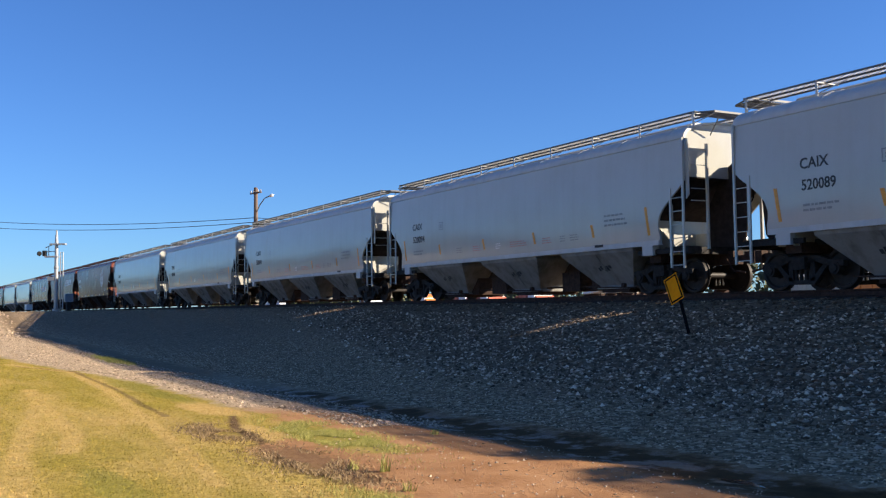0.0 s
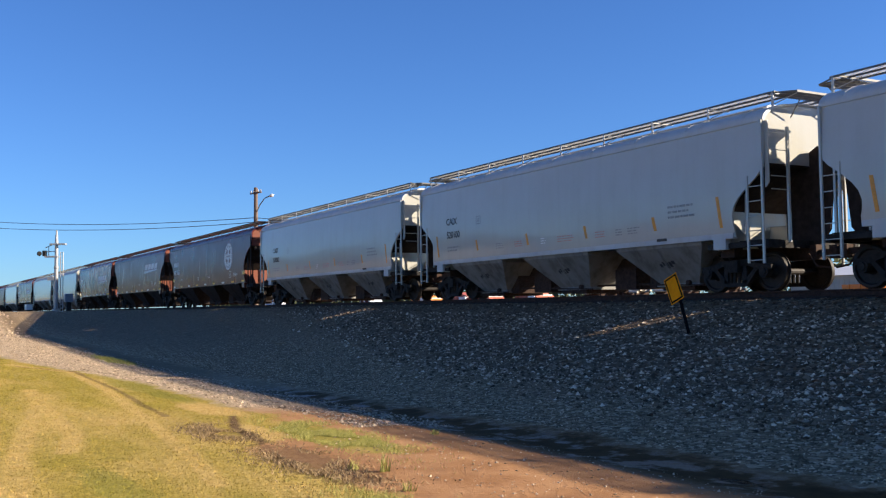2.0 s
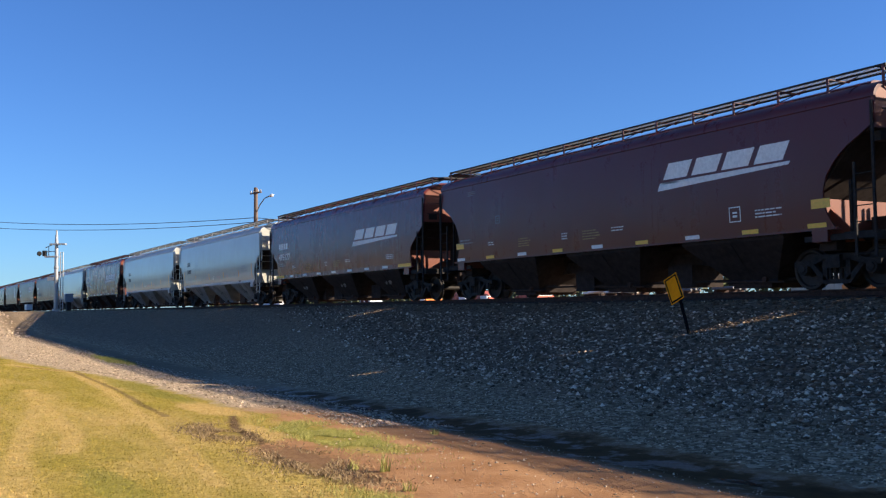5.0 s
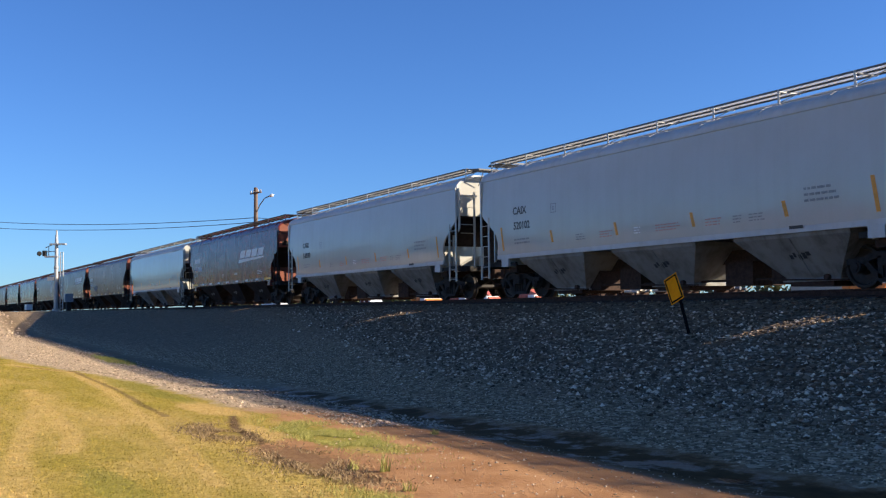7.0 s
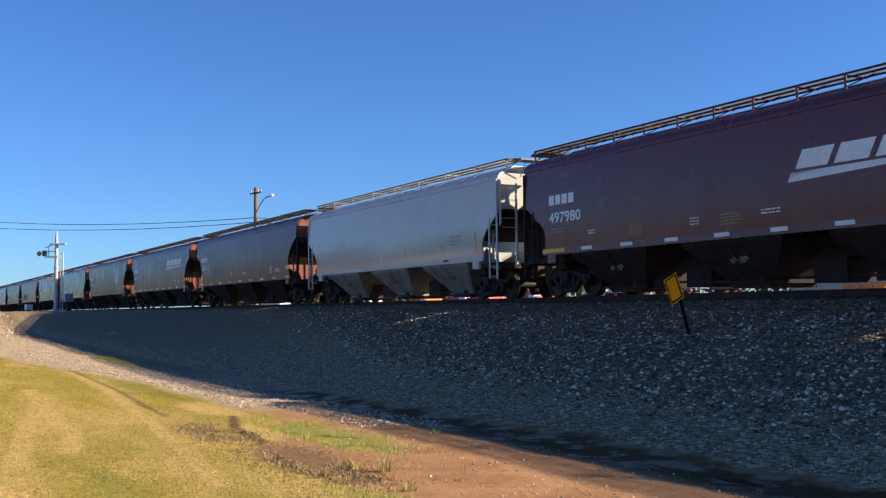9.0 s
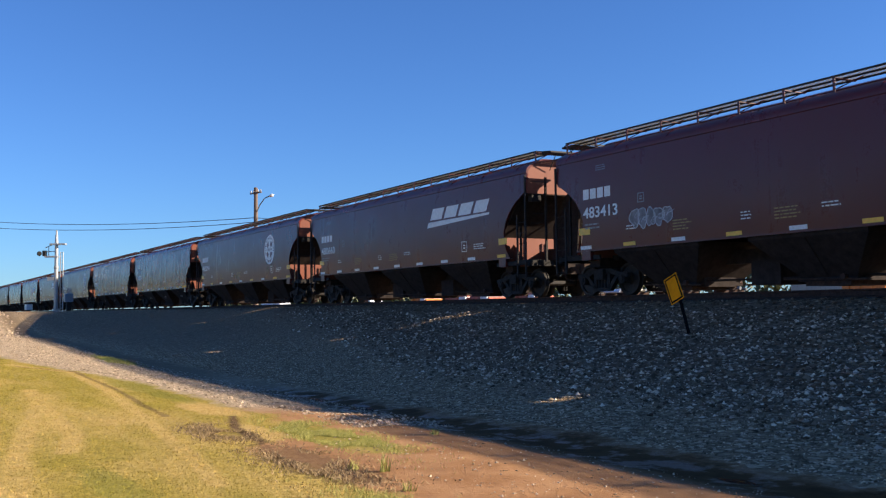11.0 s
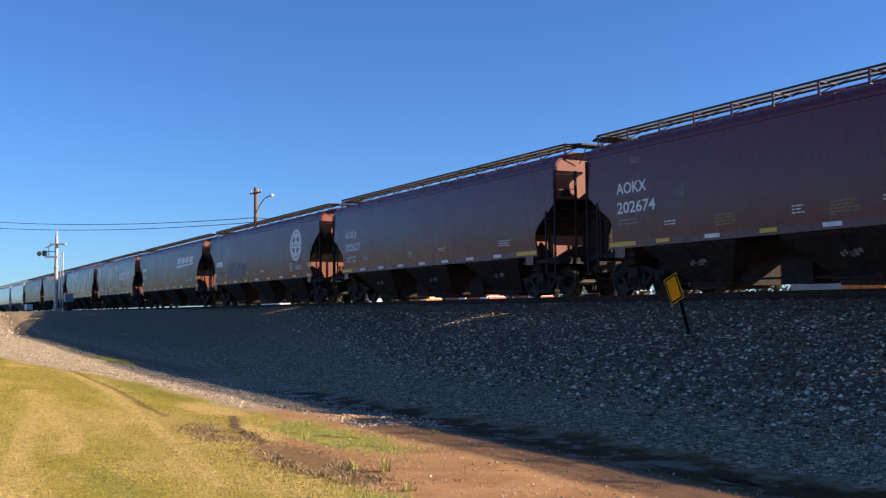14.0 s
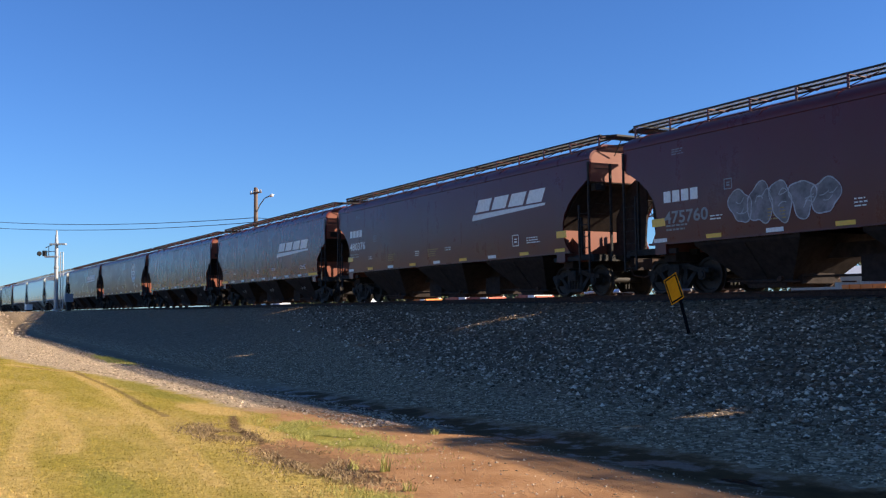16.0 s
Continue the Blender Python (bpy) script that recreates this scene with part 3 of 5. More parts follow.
def side_frame(sgn):
    """Cast truck side frame with two window openings, springs and axle boxes."""
    bm = bmesh.new()
    a, b = sorted((sgn * 0.93, sgn * 1.07))
    top = [(-1.12, 0.50), (-1.12, 0.62), (-0.7, 0.66), (-0.42, 0.76), (0.42, 0.76), (0.7, 0.66), (1.12, 0.62), (1.12, 0.50), (0.68, 0.52), (0.40, 0.62), (-0.40, 0.62), (-0.68, 0.52)]
    prism(bm, top, a, b, "y")
    prism(bm, [(-0.72, 0.54), (-0.60, 0.56), (-0.24, 0.22), (0.24, 0.22), (0.60, 0.56), (0.72, 0.54), (0.34, 0.12), (-0.34, 0.12)], a, b, "y")
    for x in (-0.30, 0.30):
        box(bm, x - 0.06, x + 0.06, a, b, 0.2, 0.66)
    for x in (-0.2, -0.07, 0.07, 0.2):
        lathe(bm, [(0.22, 0.045), (0.48, 0.045)], 8, "z", (x, (a + b) / 2, 0))
    for x in (-0.89, 0.89):
        lathe(bm, [(a - 0.02, 0), (a - 0.02, 0.14), (b + 0.02, 0.14), (b + 0.02, 0)], 12, "y", (x, 0, 0.457))
        lathe(bm, [(sgn * 1.06, 0.10), (sgn * 1.12, 0.085), (sgn * 1.12, 0)], 10, "y", (x, 0, 0.457))
    return bm


def truck(parent, x):
    bm = bmesh.new()
    box(bm, -0.18, 0.18, -1.18, 1.18, 0.46, 0.74)
    box(bm, -0.30, 0.30, -0.3, 0.3, 0.70, 0.84)
    rod(bm, (-1.15, -0.75, 0.42), (-0.2, -0.75, 0.40), 0.04, 5)
    rod(bm, (1.15, -0.75, 0.42), (0.2, -0.75, 0.40), 0.04, 5)
    tr = part("truck", bm, BLACK_STEEL, parent, "dark grimy cast steel truck with two axles")
    tr.location.x = x
    for s in (-1, 1):
        part("side_frame", side_frame(s), BLACK_STEEL, tr, smooth=True)
    for s in (-1, 1):
        w = part("wheelset", wheelset(), [WHEEL_STEEL], tr, "worn steel wheels on an axle", smooth=True)
        w.location = (s * 0.89, 0, 0.457)
    return tr


def hopper_car(kind, length, label):
    half = length / 2
    side = {"grey": GREY_PAINT, "round": BROWN_PAINT, "straight": MAROON_PAINT}[kind]
    top = ROOF_GREY if kind == "grey" else side
    ends_paint = side if kind == "grey" else LIT_END
    car = tagged(new("hopper_car"), label, "railcar", "hopper cars of the train")
    for s in (-1, 1):
        part("side_panel", side_panel(half, kind, s), side, car, smooth=True)
        part("side_sill", side_sill(half, s, kind), ROOF_GREY if kind == "grey" else side, car)
        part("running_board", running_board(half, s), GALV if kind == "grey" else DARK_GRATING, car, "open steel grating walkway")
        br = bracket(s)
        bme = mesh_of("bracket", br, top)
        count = 9 if kind == "grey" else 14
        for k in range(count):
            ob = new("bracket", bme)
            ob.parent, ob.location.x = car, -half + 0.05 + (2 * half - 0.1) * k / (count - 1)
    part("roof", roof(half), top, car, smooth=True)
    part("hatch_trough", roof_trough(half), top, car)
    sill = part("centre_sill", centre_sill(half), RUST_STEEL if kind == "grey" else SHADED_GRIME, car)
    ends = {"end_platform": (end_platform(), GALV if kind == "grey" else DARK_GRATING), "end_wall": (end_wall(half, kind), ends_paint), "slope_sheet": (slope_sheet(half, kind), SHADED_GRIME), "centre_gusset": (centre_gusset(half), SHADED_GRIME), "bolster_web": (bolster_web(half), ends_paint),
            "end_sill": (end_sill(half), BLACK_STEEL)}
    for name, bm in end_frame(half, kind):
        ends[name] = (bm, BLACK_STEEL if kind != "grey" else GREY_PAINT)
    for name, (bm, mat) in ends.items():
        if name == "end_platform":
            bmesh.ops.translate(bm, verts=bm.verts, vec=(half + 0.2, 0, 0))
        name = name.rstrip("0123456789")
        me = mesh_of(name, bm, mat)
        for r in (0, 180):
            ob = new(name, me)
            ob.parent = car
            ob.matrix_basis = pose(0, 0, 0, 0, 0, r)
    part("brake_wheel", brake_wheel(half), BLACK_STEEL, car, smooth=True)
    for s in (-1, 1):
        for q in (-1, 1):
            bm = ladder(s * (half - 0.03), q * (side_y(2) + 0.01), 0.62, 3.9 if kind == "grey" else 3.8, -s * 0.46, 6)
            part("ladder", bm, side if kind == "grey" else BLACK_STEEL, car)
        part("coupler", coupler(half, s), RUST_STEEL, sill)
        truck(car, s * (half - 1.45))
    pitch = {"grey": 4.52, "round": 4.85, "straight": 4.55}[kind]
    for k in (-1, 0, 1):
        x = k * pitch + 0.05
        bay = part("hopper_bay", hopper_bay(x, 1.62), GREY_HOPPER if kind == "grey" else SHADED_GRIME, car)
        part("outlet_gate", outlet_gate(x), RUST_STEEL, bay)
        if kind != "round":
            tagged(part("stencil", bay_marks(x), BLACK_MARK if kind == "grey" else FADED_MARK, bay), kind="stuff")
    return car


# ---- lettering and marks on the cars ----
def quad_strip(bm, corners, slices=4):
    """corners: bottom-left, bottom-right, top-right, top-left as (x, z), laid on the bowed near side."""
    (ax, az), (bx, bz), (cx, cz), (dx, dz) = corners
    rows = []
    for k in range(slices + 1):
        t = k / slices
        p, q = (ax + (dx - ax) * t, az + (dz - az) * t), (bx + (cx - bx) * t, bz + (cz - bz) * t)
        rows.append([bm.verts.new((u, -side_y(w) - 0.007, w)) for u, w in (p, q)])
    for (a, b), (c, d) in zip(rows, rows[1:]):
        bm.faces.new((a, b, d, c))


def rect(bm, x, z, w, h, slant=0.0):
    quad_strip(bm, ((x, z), (x + w, z), (x + w + slant, z + h), (x + slant, z + h)), max(1, int(h / 0.15)))


def mark(name, bm, mat, car, label=""):
    return part(name, bm, mat, car, label)


def lettering(car, words, size, x, z, mat, squeeze=1.0):
    ob = new("lettering", text_mesh(words, size, mat))
    ob.parent = car
    ob.matrix_basis = Matrix.Translation((x, -side_y(z + size * 0.35) - 0.006, z)) @ pose(0, 0, 0, 90, 0, 0) @ Matrix.Diagonal((squeeze, 1, 1, 1))
    return tagged(ob, "stencilled lettering '%s'" % words)


def lines(car, x, z, w, rows, mat, rng, gap=0.075, h=0.035):
    bm = bmesh.new()
    for k in range(rows):
        at, end = x, x + w * rng.uniform(0.7, 1.0)
        while at < end - 0.02:
            n = min(rng.uniform(0.06, 0.2), end - at)
            rect(bm, at, z - k * gap, n, h)
            at += n + 0.03
    tagged(mark("stencil", bm, mat, car), kind="stuff")


def slanted_emblem(car, x, z, w, h):
    """Four slanted letter-like blocks over a long tapering bar."""
    bm = bmesh.new()
    n, sl = 4, 0.30 * h
    step = w * 0.9 / n
    for k in range(n):
        a, wd, b, hh = x + 0.22 + k * step, step * 0.84, z + h * 0.40, h * 0.60
        rect(bm, a, b, wd, hh, sl)
    quad_strip(bm, ((x, z), (x + 0.02, z), (x + w * 0.93, z + h * 0.32), (x + 0.10, z + h * 0.30)))
    quad_strip(bm, ((x, z), (x + w * 0.95, z + h * 0.22), (x + w * 0.96, z + h * 0.33), (x + 0.16, z + h * 0.30)))
    mark("slanted_emblem", bm, WHITE_MARK, car, "white slanted block emblem over a tapering bar")


def round_emblem(car, x, z, r):
    bm = bmesh.new()

    def at(a, rr):
        u, w = x + rr * math.cos(a), z + rr * math.sin(a)
        return bm.verts.new((u, -side_y(w) - 0.007, w))

    def arc(a0, a1, r0, r1, n):
        for k in range(n):
            p, q = a0 + (a1 - a0) * k / n, a0 + (a1 - a0) * (k + 1) / n
            bm.faces.new((at(p, r0), at(q, r0), at(q, r1), at(p, r1)))
    arc(0, math.tau, 0.0, r * 0.5, 32)
    arc(0, math.tau, r * 0.5, r, 48)
    for v in bm.verts:
        v.co.y += 0.003
    mark("round_emblem", bm, WHITE_MARK, car, "white disc emblem with a cross inside")
    bm = bmesh.new()
    for k in range(34):
        a = math.tau * k / 34
        if abs(a - math.pi * 1.22) > 0.2 and abs(a - math.pi * 1.78) > 0.2:
            arc(a, a + (0.06 if k % 3 else 0.11), r * 0.72, r * (0.9 if k % 2 else 0.86), 1)
    for k in range(4):
        a = math.tau * k / 4
        arc(a + 0.40, a + math.pi / 2 - 0.40, r * 0.32, r * 0.62, 5)
    for k in range(9):
        rect(bm, x - r * 0.54 + k * r * 0.12, z - r * 0.09, r * 0.05, r * 0.18)
    mark("emblem_inlay", bm, BROWN_PAINT, car, "dark shapes on the white disc")


def graffiti(car, x, z, w, h, rng, letters=5):
    """Overlapping bubble letters: hazy filling, thin uneven outlines, inner strokes."""
    fill, bm = bmesh.new(), bmesh.new()

    def on_side(b, u, v, lift):
        return b.verts.new((u, -side_y(v) - lift, v))

    def stroke(pts, wd, lift):
        prev = None
        for k, (u, v) in enumerate(pts):
            a, b = pts[max(0, k - 1)], pts[min(len(pts) - 1, k + 1)]
            t = Vector((b[0] - a[0], b[1] - a[1])).normalized() * wd * rng.uniform(0.6, 1.2)
            now = (on_side(bm, u - t.y, v + t.x, lift), on_side(bm, u + t.y, v - t.x, lift))
            if prev:
                bm.faces.new((prev[0], now[0], now[1], prev[1]))
            prev = now
    for k in range(letters):
        cx = x + w * (k + 0.5) / letters
        tall = rng.uniform(0.42, 0.54) * h
        cz, rw = z + h / 2 + rng.uniform(-0.05, 0.05) * h, w / letters * rng.uniform(0.56, 0.70)
        n, ph, lob = 36, rng.uniform(0, 6), rng.choice((2, 3, 3))
        ring = []
        for q in range(n + 1):
            a = math.tau * q / n
            rr = 0.9 + 0.13 * math.sin(lob * a + ph) + 0.06 * math.sin(5 * a + 2 * ph)
            ring.append((cx + rw * rr * math.cos(a) * (1 + 0.15 * math.sin(a)), cz + tall * rr * math.sin(a)))
        lift = 0.006 + 0.001 * k
        hub = on_side(fill, cx, cz, lift)
        rim = [on_side(fill, u, v, lift) for u, v in ring[:-1]]
        for p, q in zip(rim, rim[1:] + rim[:1]):
            fill.faces.new((hub, p, q))
        stroke(ring, 0.016, lift + 0.006)
        for q in range(3):
            u, v = cx + rng.uniform(-0.4, 0.2) * rw, cz + rng.uniform(-0.5, 0.4) * tall
            bend = rng.uniform(-0.25, 0.25)
            stroke([(u + 0.06 * i, v + bend * math.sin(i * 0.8) * 0.5 + 0.02 * i) for i in range(5)], 0.012, lift + 0.007)
    mark("graffiti_fill", fill, CHALK_FILL, car, "thin hazy spray-paint filling")
    mark("graffiti", bm, CHALK, car, "pale chalky spray-painted bubble shapes")


def stencil_box(car, x, z, s, mat):
    bm = bmesh.new()
    rect(bm, x, z, s, 0.025)
    rect(bm, x, z + s - 0.025, s, 0.025)
    rect(bm, x, z, 0.025, s)
    rect(bm, x + s - 0.025, z, 0.025, s)
    rect(bm, x + s * 0.3, z + s * 0.3, s * 0.4, s * 0.15)
    rect(bm, x + s * 0.3, z + s * 0.55, s * 0.4, s * 0.12)
    mark("stencil_box", bm, mat, car)


def dress_grey(car, half, number, rng):
    if number:
        lettering(car, "CAIX", 0.33, -half + 1.95, 2.62, BLACK_MARK, 0.98)
        lettering(car, number, 0.33, -half + 1.98, 2.15, BLACK_MARK, 0.92)
    lines(car, -half + 2.0, 1.80, 0.95, 2, FADED_MARK, rng, 0.11, 0.05)
    stencil_box(car, -half + 4.0, 2.5, 0.28, FADED_MARK)
    for x, z in ((4.0, 1.62), (7.0, 1.62), (9.95, 1.62), (12.85, 1.62)):
        bm = bmesh.new()
        rect(bm, -half + x, z, 0.11, 0.36, -0.08)
        mark("reflector", bm, ORANGE_MARK, car, "orange reflective strip")
    for x in (1.3, 2 * half - 1.4):
        bm = bmesh.new()
        rect(bm, -half + x, 1.52, 0.10, 0.75, -0.10)
        mark("reflector", bm, ORANGE_MARK, car, "orange reflective strip")
    for x, w, mat in ((5.2, 0.5, FADED_MARK), (6.3, 0.55, PINK_MARK), (7.75, 0.3, WHITE_MARK), (8.6, 1.0, PINK_MARK), (10.4, 0.6, PINK_MARK), (11.3, 0.3, FADED_MARK), (11.8, 0.5, FADED_MARK)):
        lines(car, -half + x, 1.75, w, 3, mat, rng, 0.07, 0.028)
    lines(car, -half + 13.4, 2.15, 1.0, 3, FADED_MARK, rng, 0.13, 0.055)
    bm = bmesh.new()
    for v in ((2 * half - 3.6),):
        rect(bm, -half + v, 1.33, 0.38, 0.07)
    for vert in bm.verts:
        vert.co.y -= 0.045
    mark("builder_plate", bm, BLACK_MARK, car)


def dress_brown(car, half, number, rng, emblem="", code="", yellow=True):
    low = -0.42 if number == "475760" else 0.0
    dx = 1.6 if number == "475760" else 1.35
    if code:
        lettering(car, code, 0.42, -half + dx, 2.72, WHITE_MARK, 1.0)
    elif number:
        for k in range(4):
            bm = bmesh.new()
            rect(bm, -half + dx + k * 0.32, 2.72 + low, 0.26, 0.29)
            mark("mark_block", bm, WHITE_MARK, car, "small white block")
    if number:
        lettering(car, number, 0.43, -half + dx, 2.19 + low, WHITE_MARK if number != "475760" else FADED_MARK, 1.2)
    if number == "202627":
        lettering(car, "LD LMT 225000", 0.13, -half + dx + 0.1, 1.86, WHITE_MARK, 1.1)
        lettering(car, "LT WT    51000", 0.13, -half + dx + 0.1, 1.70, WHITE_MARK, 1.1)
    if number != "202627":
        lines(car, -half + dx + 0.05, 1.98 + low * 0.7, 0.85, 2, FADED_MARK, rng, 0.1, 0.045)
    stencil_box(car, -half + 3.7, 2.42, 0.26, FADED_MARK)
    lines(car, -half + 1.9, 3.62, 0.5, 3, FADED_MARK, rng, 0.06, 0.025)
    n = 9
    for k in range(n):
        bm = bmesh.new()
        x = -half + 1.15 + (2 * half - 2.9) * k / (n - 1)
        rect(bm, x, 1.31, 0.5, 0.1)
        for v in bm.verts:
            v.co.y -= 0.002 if half > 8.7 else 0.04
        mark("reflector", bm, YELLOW_MARK if (yellow and k % 2) or k == n - 1 else WHITE_MARK, car, "reflective strip on the side sill")
    for x, w, mat, rows in ((3.2, 0.45, WHITE_MARK, 2), (5.0, 0.7, FADED_YELLOW, 4), (7.3, 0.35, WHITE_MARK, 3), (8.3, 0.8, FADED_YELLOW, 4), (9.6, 0.6, WHITE_MARK, 2), (2 * half - 3.2, 0.8, WHITE_MARK, 3)):
        lines(car, -half + x, 1.82, w, rows, mat, rng, 0.075, 0.03)
    if half > 8.7:
        for x in (-half + 1.12, half - 1.62):
            bm = bmesh.new()
            rect(bm, x, 1.72, 0.50, 0.20)
            mark("reflector", bm, YELLOW_MARK, car, "yellow reflective plate beside the end cutout")
    else:
        for x in (-half + 1.0, half - 2.1):
            bm = bmesh.new()
            rect(bm, x, 1.30, 1.1, 0.12)
            for v in bm.verts:
                v.co.y -= 0.043
            mark("reflector", bm, YELLOW_MARK, car, "long yellow reflective strip at the sill's end")
    if half > 8.7:
        stencil_box(car, half - 4.0, 1.62, 0.36, WHITE_MARK)
    if emblem == "slant":
        slanted_emblem(car, half - 6.45, 2.62 if half > 8.7 else 2.36, 4.5, 0.68)
    elif emblem == "ring":
        round_emblem(car, 5.85 if number == "475760" else 4.85, 2.85, 0.77)


# trailing end of each car along the track at the start, kind, number and emblem
GAP = 1.53
CARS = [(19.45, "grey", "", ""), (1.25, "grey", "", ""), (-16.91, "grey", "520089", ""), (-35.24, "grey", "520094", ""), (-53.40, "grey", "520095", ""),
        (-71.55, "grey", "520100", ""), (-89.70, "grey", "520082", ""), (-109.30, "round", "481365", "ring"), (-128.40, "round", "", "slant"),
        (-146.75, "straight", "495177", "slant"), (-165.08, "grey", "520102", ""), (-183.20, "grey", "520090", ""), (-201.65, "straight", "497980", "slant"),
        (-219.75, "grey", "", ""), (-239.20, "round", "483413", ""), (-258.85, "round", "480660", "slant"), (-278.40, "round", "480094", "ring"),
        (-296.83, "straight", "202674", "plain"), (-315.12, "straight", "202627", "plain"), (-334.68, "round", "475760", "ring"), (-354.05, "round", "480376", "slant"),
        (-372.3, "straight", "", "slant"), (-390.5, "straight", "", ""), (-409.0, "round", "", "ring"), (-428.4, "round", "", "slant"),
        (-446.7, "grey", "", ""), (-464.8, "grey", "", ""), (-482.9, "grey", "", ""), (-501.2, "straight", "", ""), (-519.5, "grey", "", ""), (-537.7, "straight", "", "")]
LENGTHS = {"grey": 16.58, "round": 17.98, "straight": 16.85}
LABELS = {"grey": "light grey covered hopper car with orange reflectors, rolling", "round": "brown covered hopper car with rounded end cutouts, rolling",
          "straight": "dark maroon covered hopper car with slanted end cutouts, rolling"}
PROTOS = {}
TRAIN = []
for index, (tail, kind, number, emblem) in enumerate(CARS):
    length = LENGTHS[kind]
    head = (CARS[index - 1][0] if index else 37.6) - GAP
    centre = (tail + head) / 2
    if kind in PROTOS:
        car = copy_thing(PROTOS[kind], Matrix())
    else:
        car = hopper_car(kind, length, LABELS[kind])
        PROTOS[kind] = car
    TRAIN.append((car, centre, kind, number, emblem))
for index, (car, centre, kind, number, emblem) in enumerate(TRAIN):
    rng, half = random.Random(index), LENGTHS[kind] / 2
    if kind == "grey":
        dress_grey(car, half, number, rng)
    else:
        dress_brown(car, half, number, rng, emblem, "AOKX" if emblem == "plain" else "", index % 3 != 0)
    if number in ("475760", "483413"):
        graffiti(car, -half + 3.9 if number == "475760" else -half + 3.4, 1.5 if number == "475760" else 1.75, 3.0 if number == "475760" else 1.6, 0.95 if number == "475760" else 0.5, rng, 5)
    car.matrix_basis = pose(centre, TRACK_Y, 0)


# ---- yellow track sign ----
def track_sign():
    sign = tagged(new("track_sign"), "yellow plate with a black border on a leaning black post", "sign")
    top = Vector((-15.65, 14.42, -0.20))
    foot = Vector((-15.42, 14.45, ground_z(-15.42, 14.45) - 0.1))
    bm = bmesh.new()
    rod(bm, foot, top + (top - foot).normalized() * 0.35, 0.034, 8)
    post_paint = plain("black_post_paint", (0.008, 0.008, 0.008), 0.9)
    post_paint.node_tree.nodes["Principled BSDF"].inputs["Specular IOR Level"].default_value = 0.05
    part("post", bm, post_paint, sign)
    centre = Vector((-15.79, 14.375, 0.04))
    across, up = Vector((0.38, 0.0, 0.16)).normalized(), Vector((-0.23, 0.0, 0.53)).normalized()
    turn = Matrix((across, up, across.cross(up))).transposed().to_4x4()
    at = Matrix.Translation(centre) @ turn
    yellow = plain("sign_yellow", (1.0, 0.33, 0.004), 0.45, 0.12, 9)
    yellow.node_tree.nodes["Principled BSDF"].inputs["Specular IOR Level"].default_value = 0.1
    yellow.node_tree.nodes["Principled BSDF"].inputs["Roughness"].default_value = 0.8
    black = plain("sign_black", (0.008, 0.008, 0.008), 0.9)
    black.node_tree.nodes["Principled BSDF"].inputs["Specular IOR Level"].default_value = 0.05
    for name, w, h, z0, z1, mat in (("plate", 0.208, 0.288, -0.004, 0.0, yellow), ("border", 0.186, 0.266, 0.001, 0.003, black), ("face", 0.150, 0.230, 0.004, 0.006, yellow)):
        bm = bmesh.new()
        box(bm, -w, w, -h, h, z0, z1, at)
        part(name, bm, mat, sign)


track_sign()


# ---- wayside signal mast, cabinets ----
def signal_mast():
    x, y = -107.2, 15.0
    g = ground_z(x, y)
    mast = tagged(new("signal_mast"), "silver railway signal mast with ladder and head", "signal")
    silver = plain("silver_mast_paint", (0.44, 0.43, 0.41), 0.4, 0.12, 3, 0.3)
    bm = bmesh.new()
    lathe(bm, [(g - 0.1, 0), (g - 0.1, 0.34), (g + 0.3, 0.34), (g + 0.35, 0.22), (4.2, 0.20), (4.25, 0.24), (4.4, 0.24), (4.45, 0.19), (6.9, 0.17), (7.6, 0.13), (7.65, 0.09), (8.05, 0.08), (8.15, 0)], 14, "z", (x, y, 0))
    part("mast", bm, silver, mast, smooth=True)
    u = Vector((0.48, 0.87, 0)).normalized()
    bm = bmesh.new()
    for s in (-0.22, 0.22):
        p = Vector((x, y, 0)) + u * 0.55 + u * s * 0.6
        rod(bm, (p.x, p.y, g), (p.x, p.y, 5.9), 0.05, 6)
    for k in range(18):
        p = Vector((x, y, 0)) + u * 0.55
        rod(bm, p - u * 0.13 + Vector((0, 0, g + 0.4 + 0.33 * k)), p + u * 0.13 + Vector((0, 0, g + 0.4 + 0.33 * k)), 0.02, 5)
    part("ladder", bm, silver, mast)
    bm = bmesh.new()
    m = Matrix.Translation((x, y, 0)) @ Matrix.Rotation(math.atan2(u.y, u.x), 4, "Z")
    box(bm, -0.62, 0.95, -0.3, 0.3, 6.62, 6.76, m)
    box(bm, -1.15, 0.2, -0.25, 0.25, 5.35, 5.5, m)
    for p, q in (((-0.78, 0, 5.5), (-0.78, 0, 6.4)), ((-1.1, 0, 6.35), (-0.5, 0, 6.62)), ((-1.15, 0, 5.5), (-1.15, 0, 5.95)), ((-1.15, 0, 5.95), (-0.2, 0, 5.95))):
        rod(bm, m @ Vector(p), m @ Vector(q), 0.045, 5)
    part("platform", bm, silver, mast)
    bm = bmesh.new()
    box(bm, -1.35, -1.05, -0.22, 0.22, 5.5, 6.05, m)
    lathe(bm, [(0, 0.0), (0, 0.24), (0.5, 0.2), (0.5, 0)], 12, "x", m @ Vector((-1.75, 0, 5.75)))
    part("signal_head", bm, BLACK_STEEL, mast)
    bm = bmesh.new()
    box(bm, -0.85, -0.2, -0.2, 0.2, 3.0, 3.35, m)
    part("junction_box", bm, silver, mast)


signal_mast()


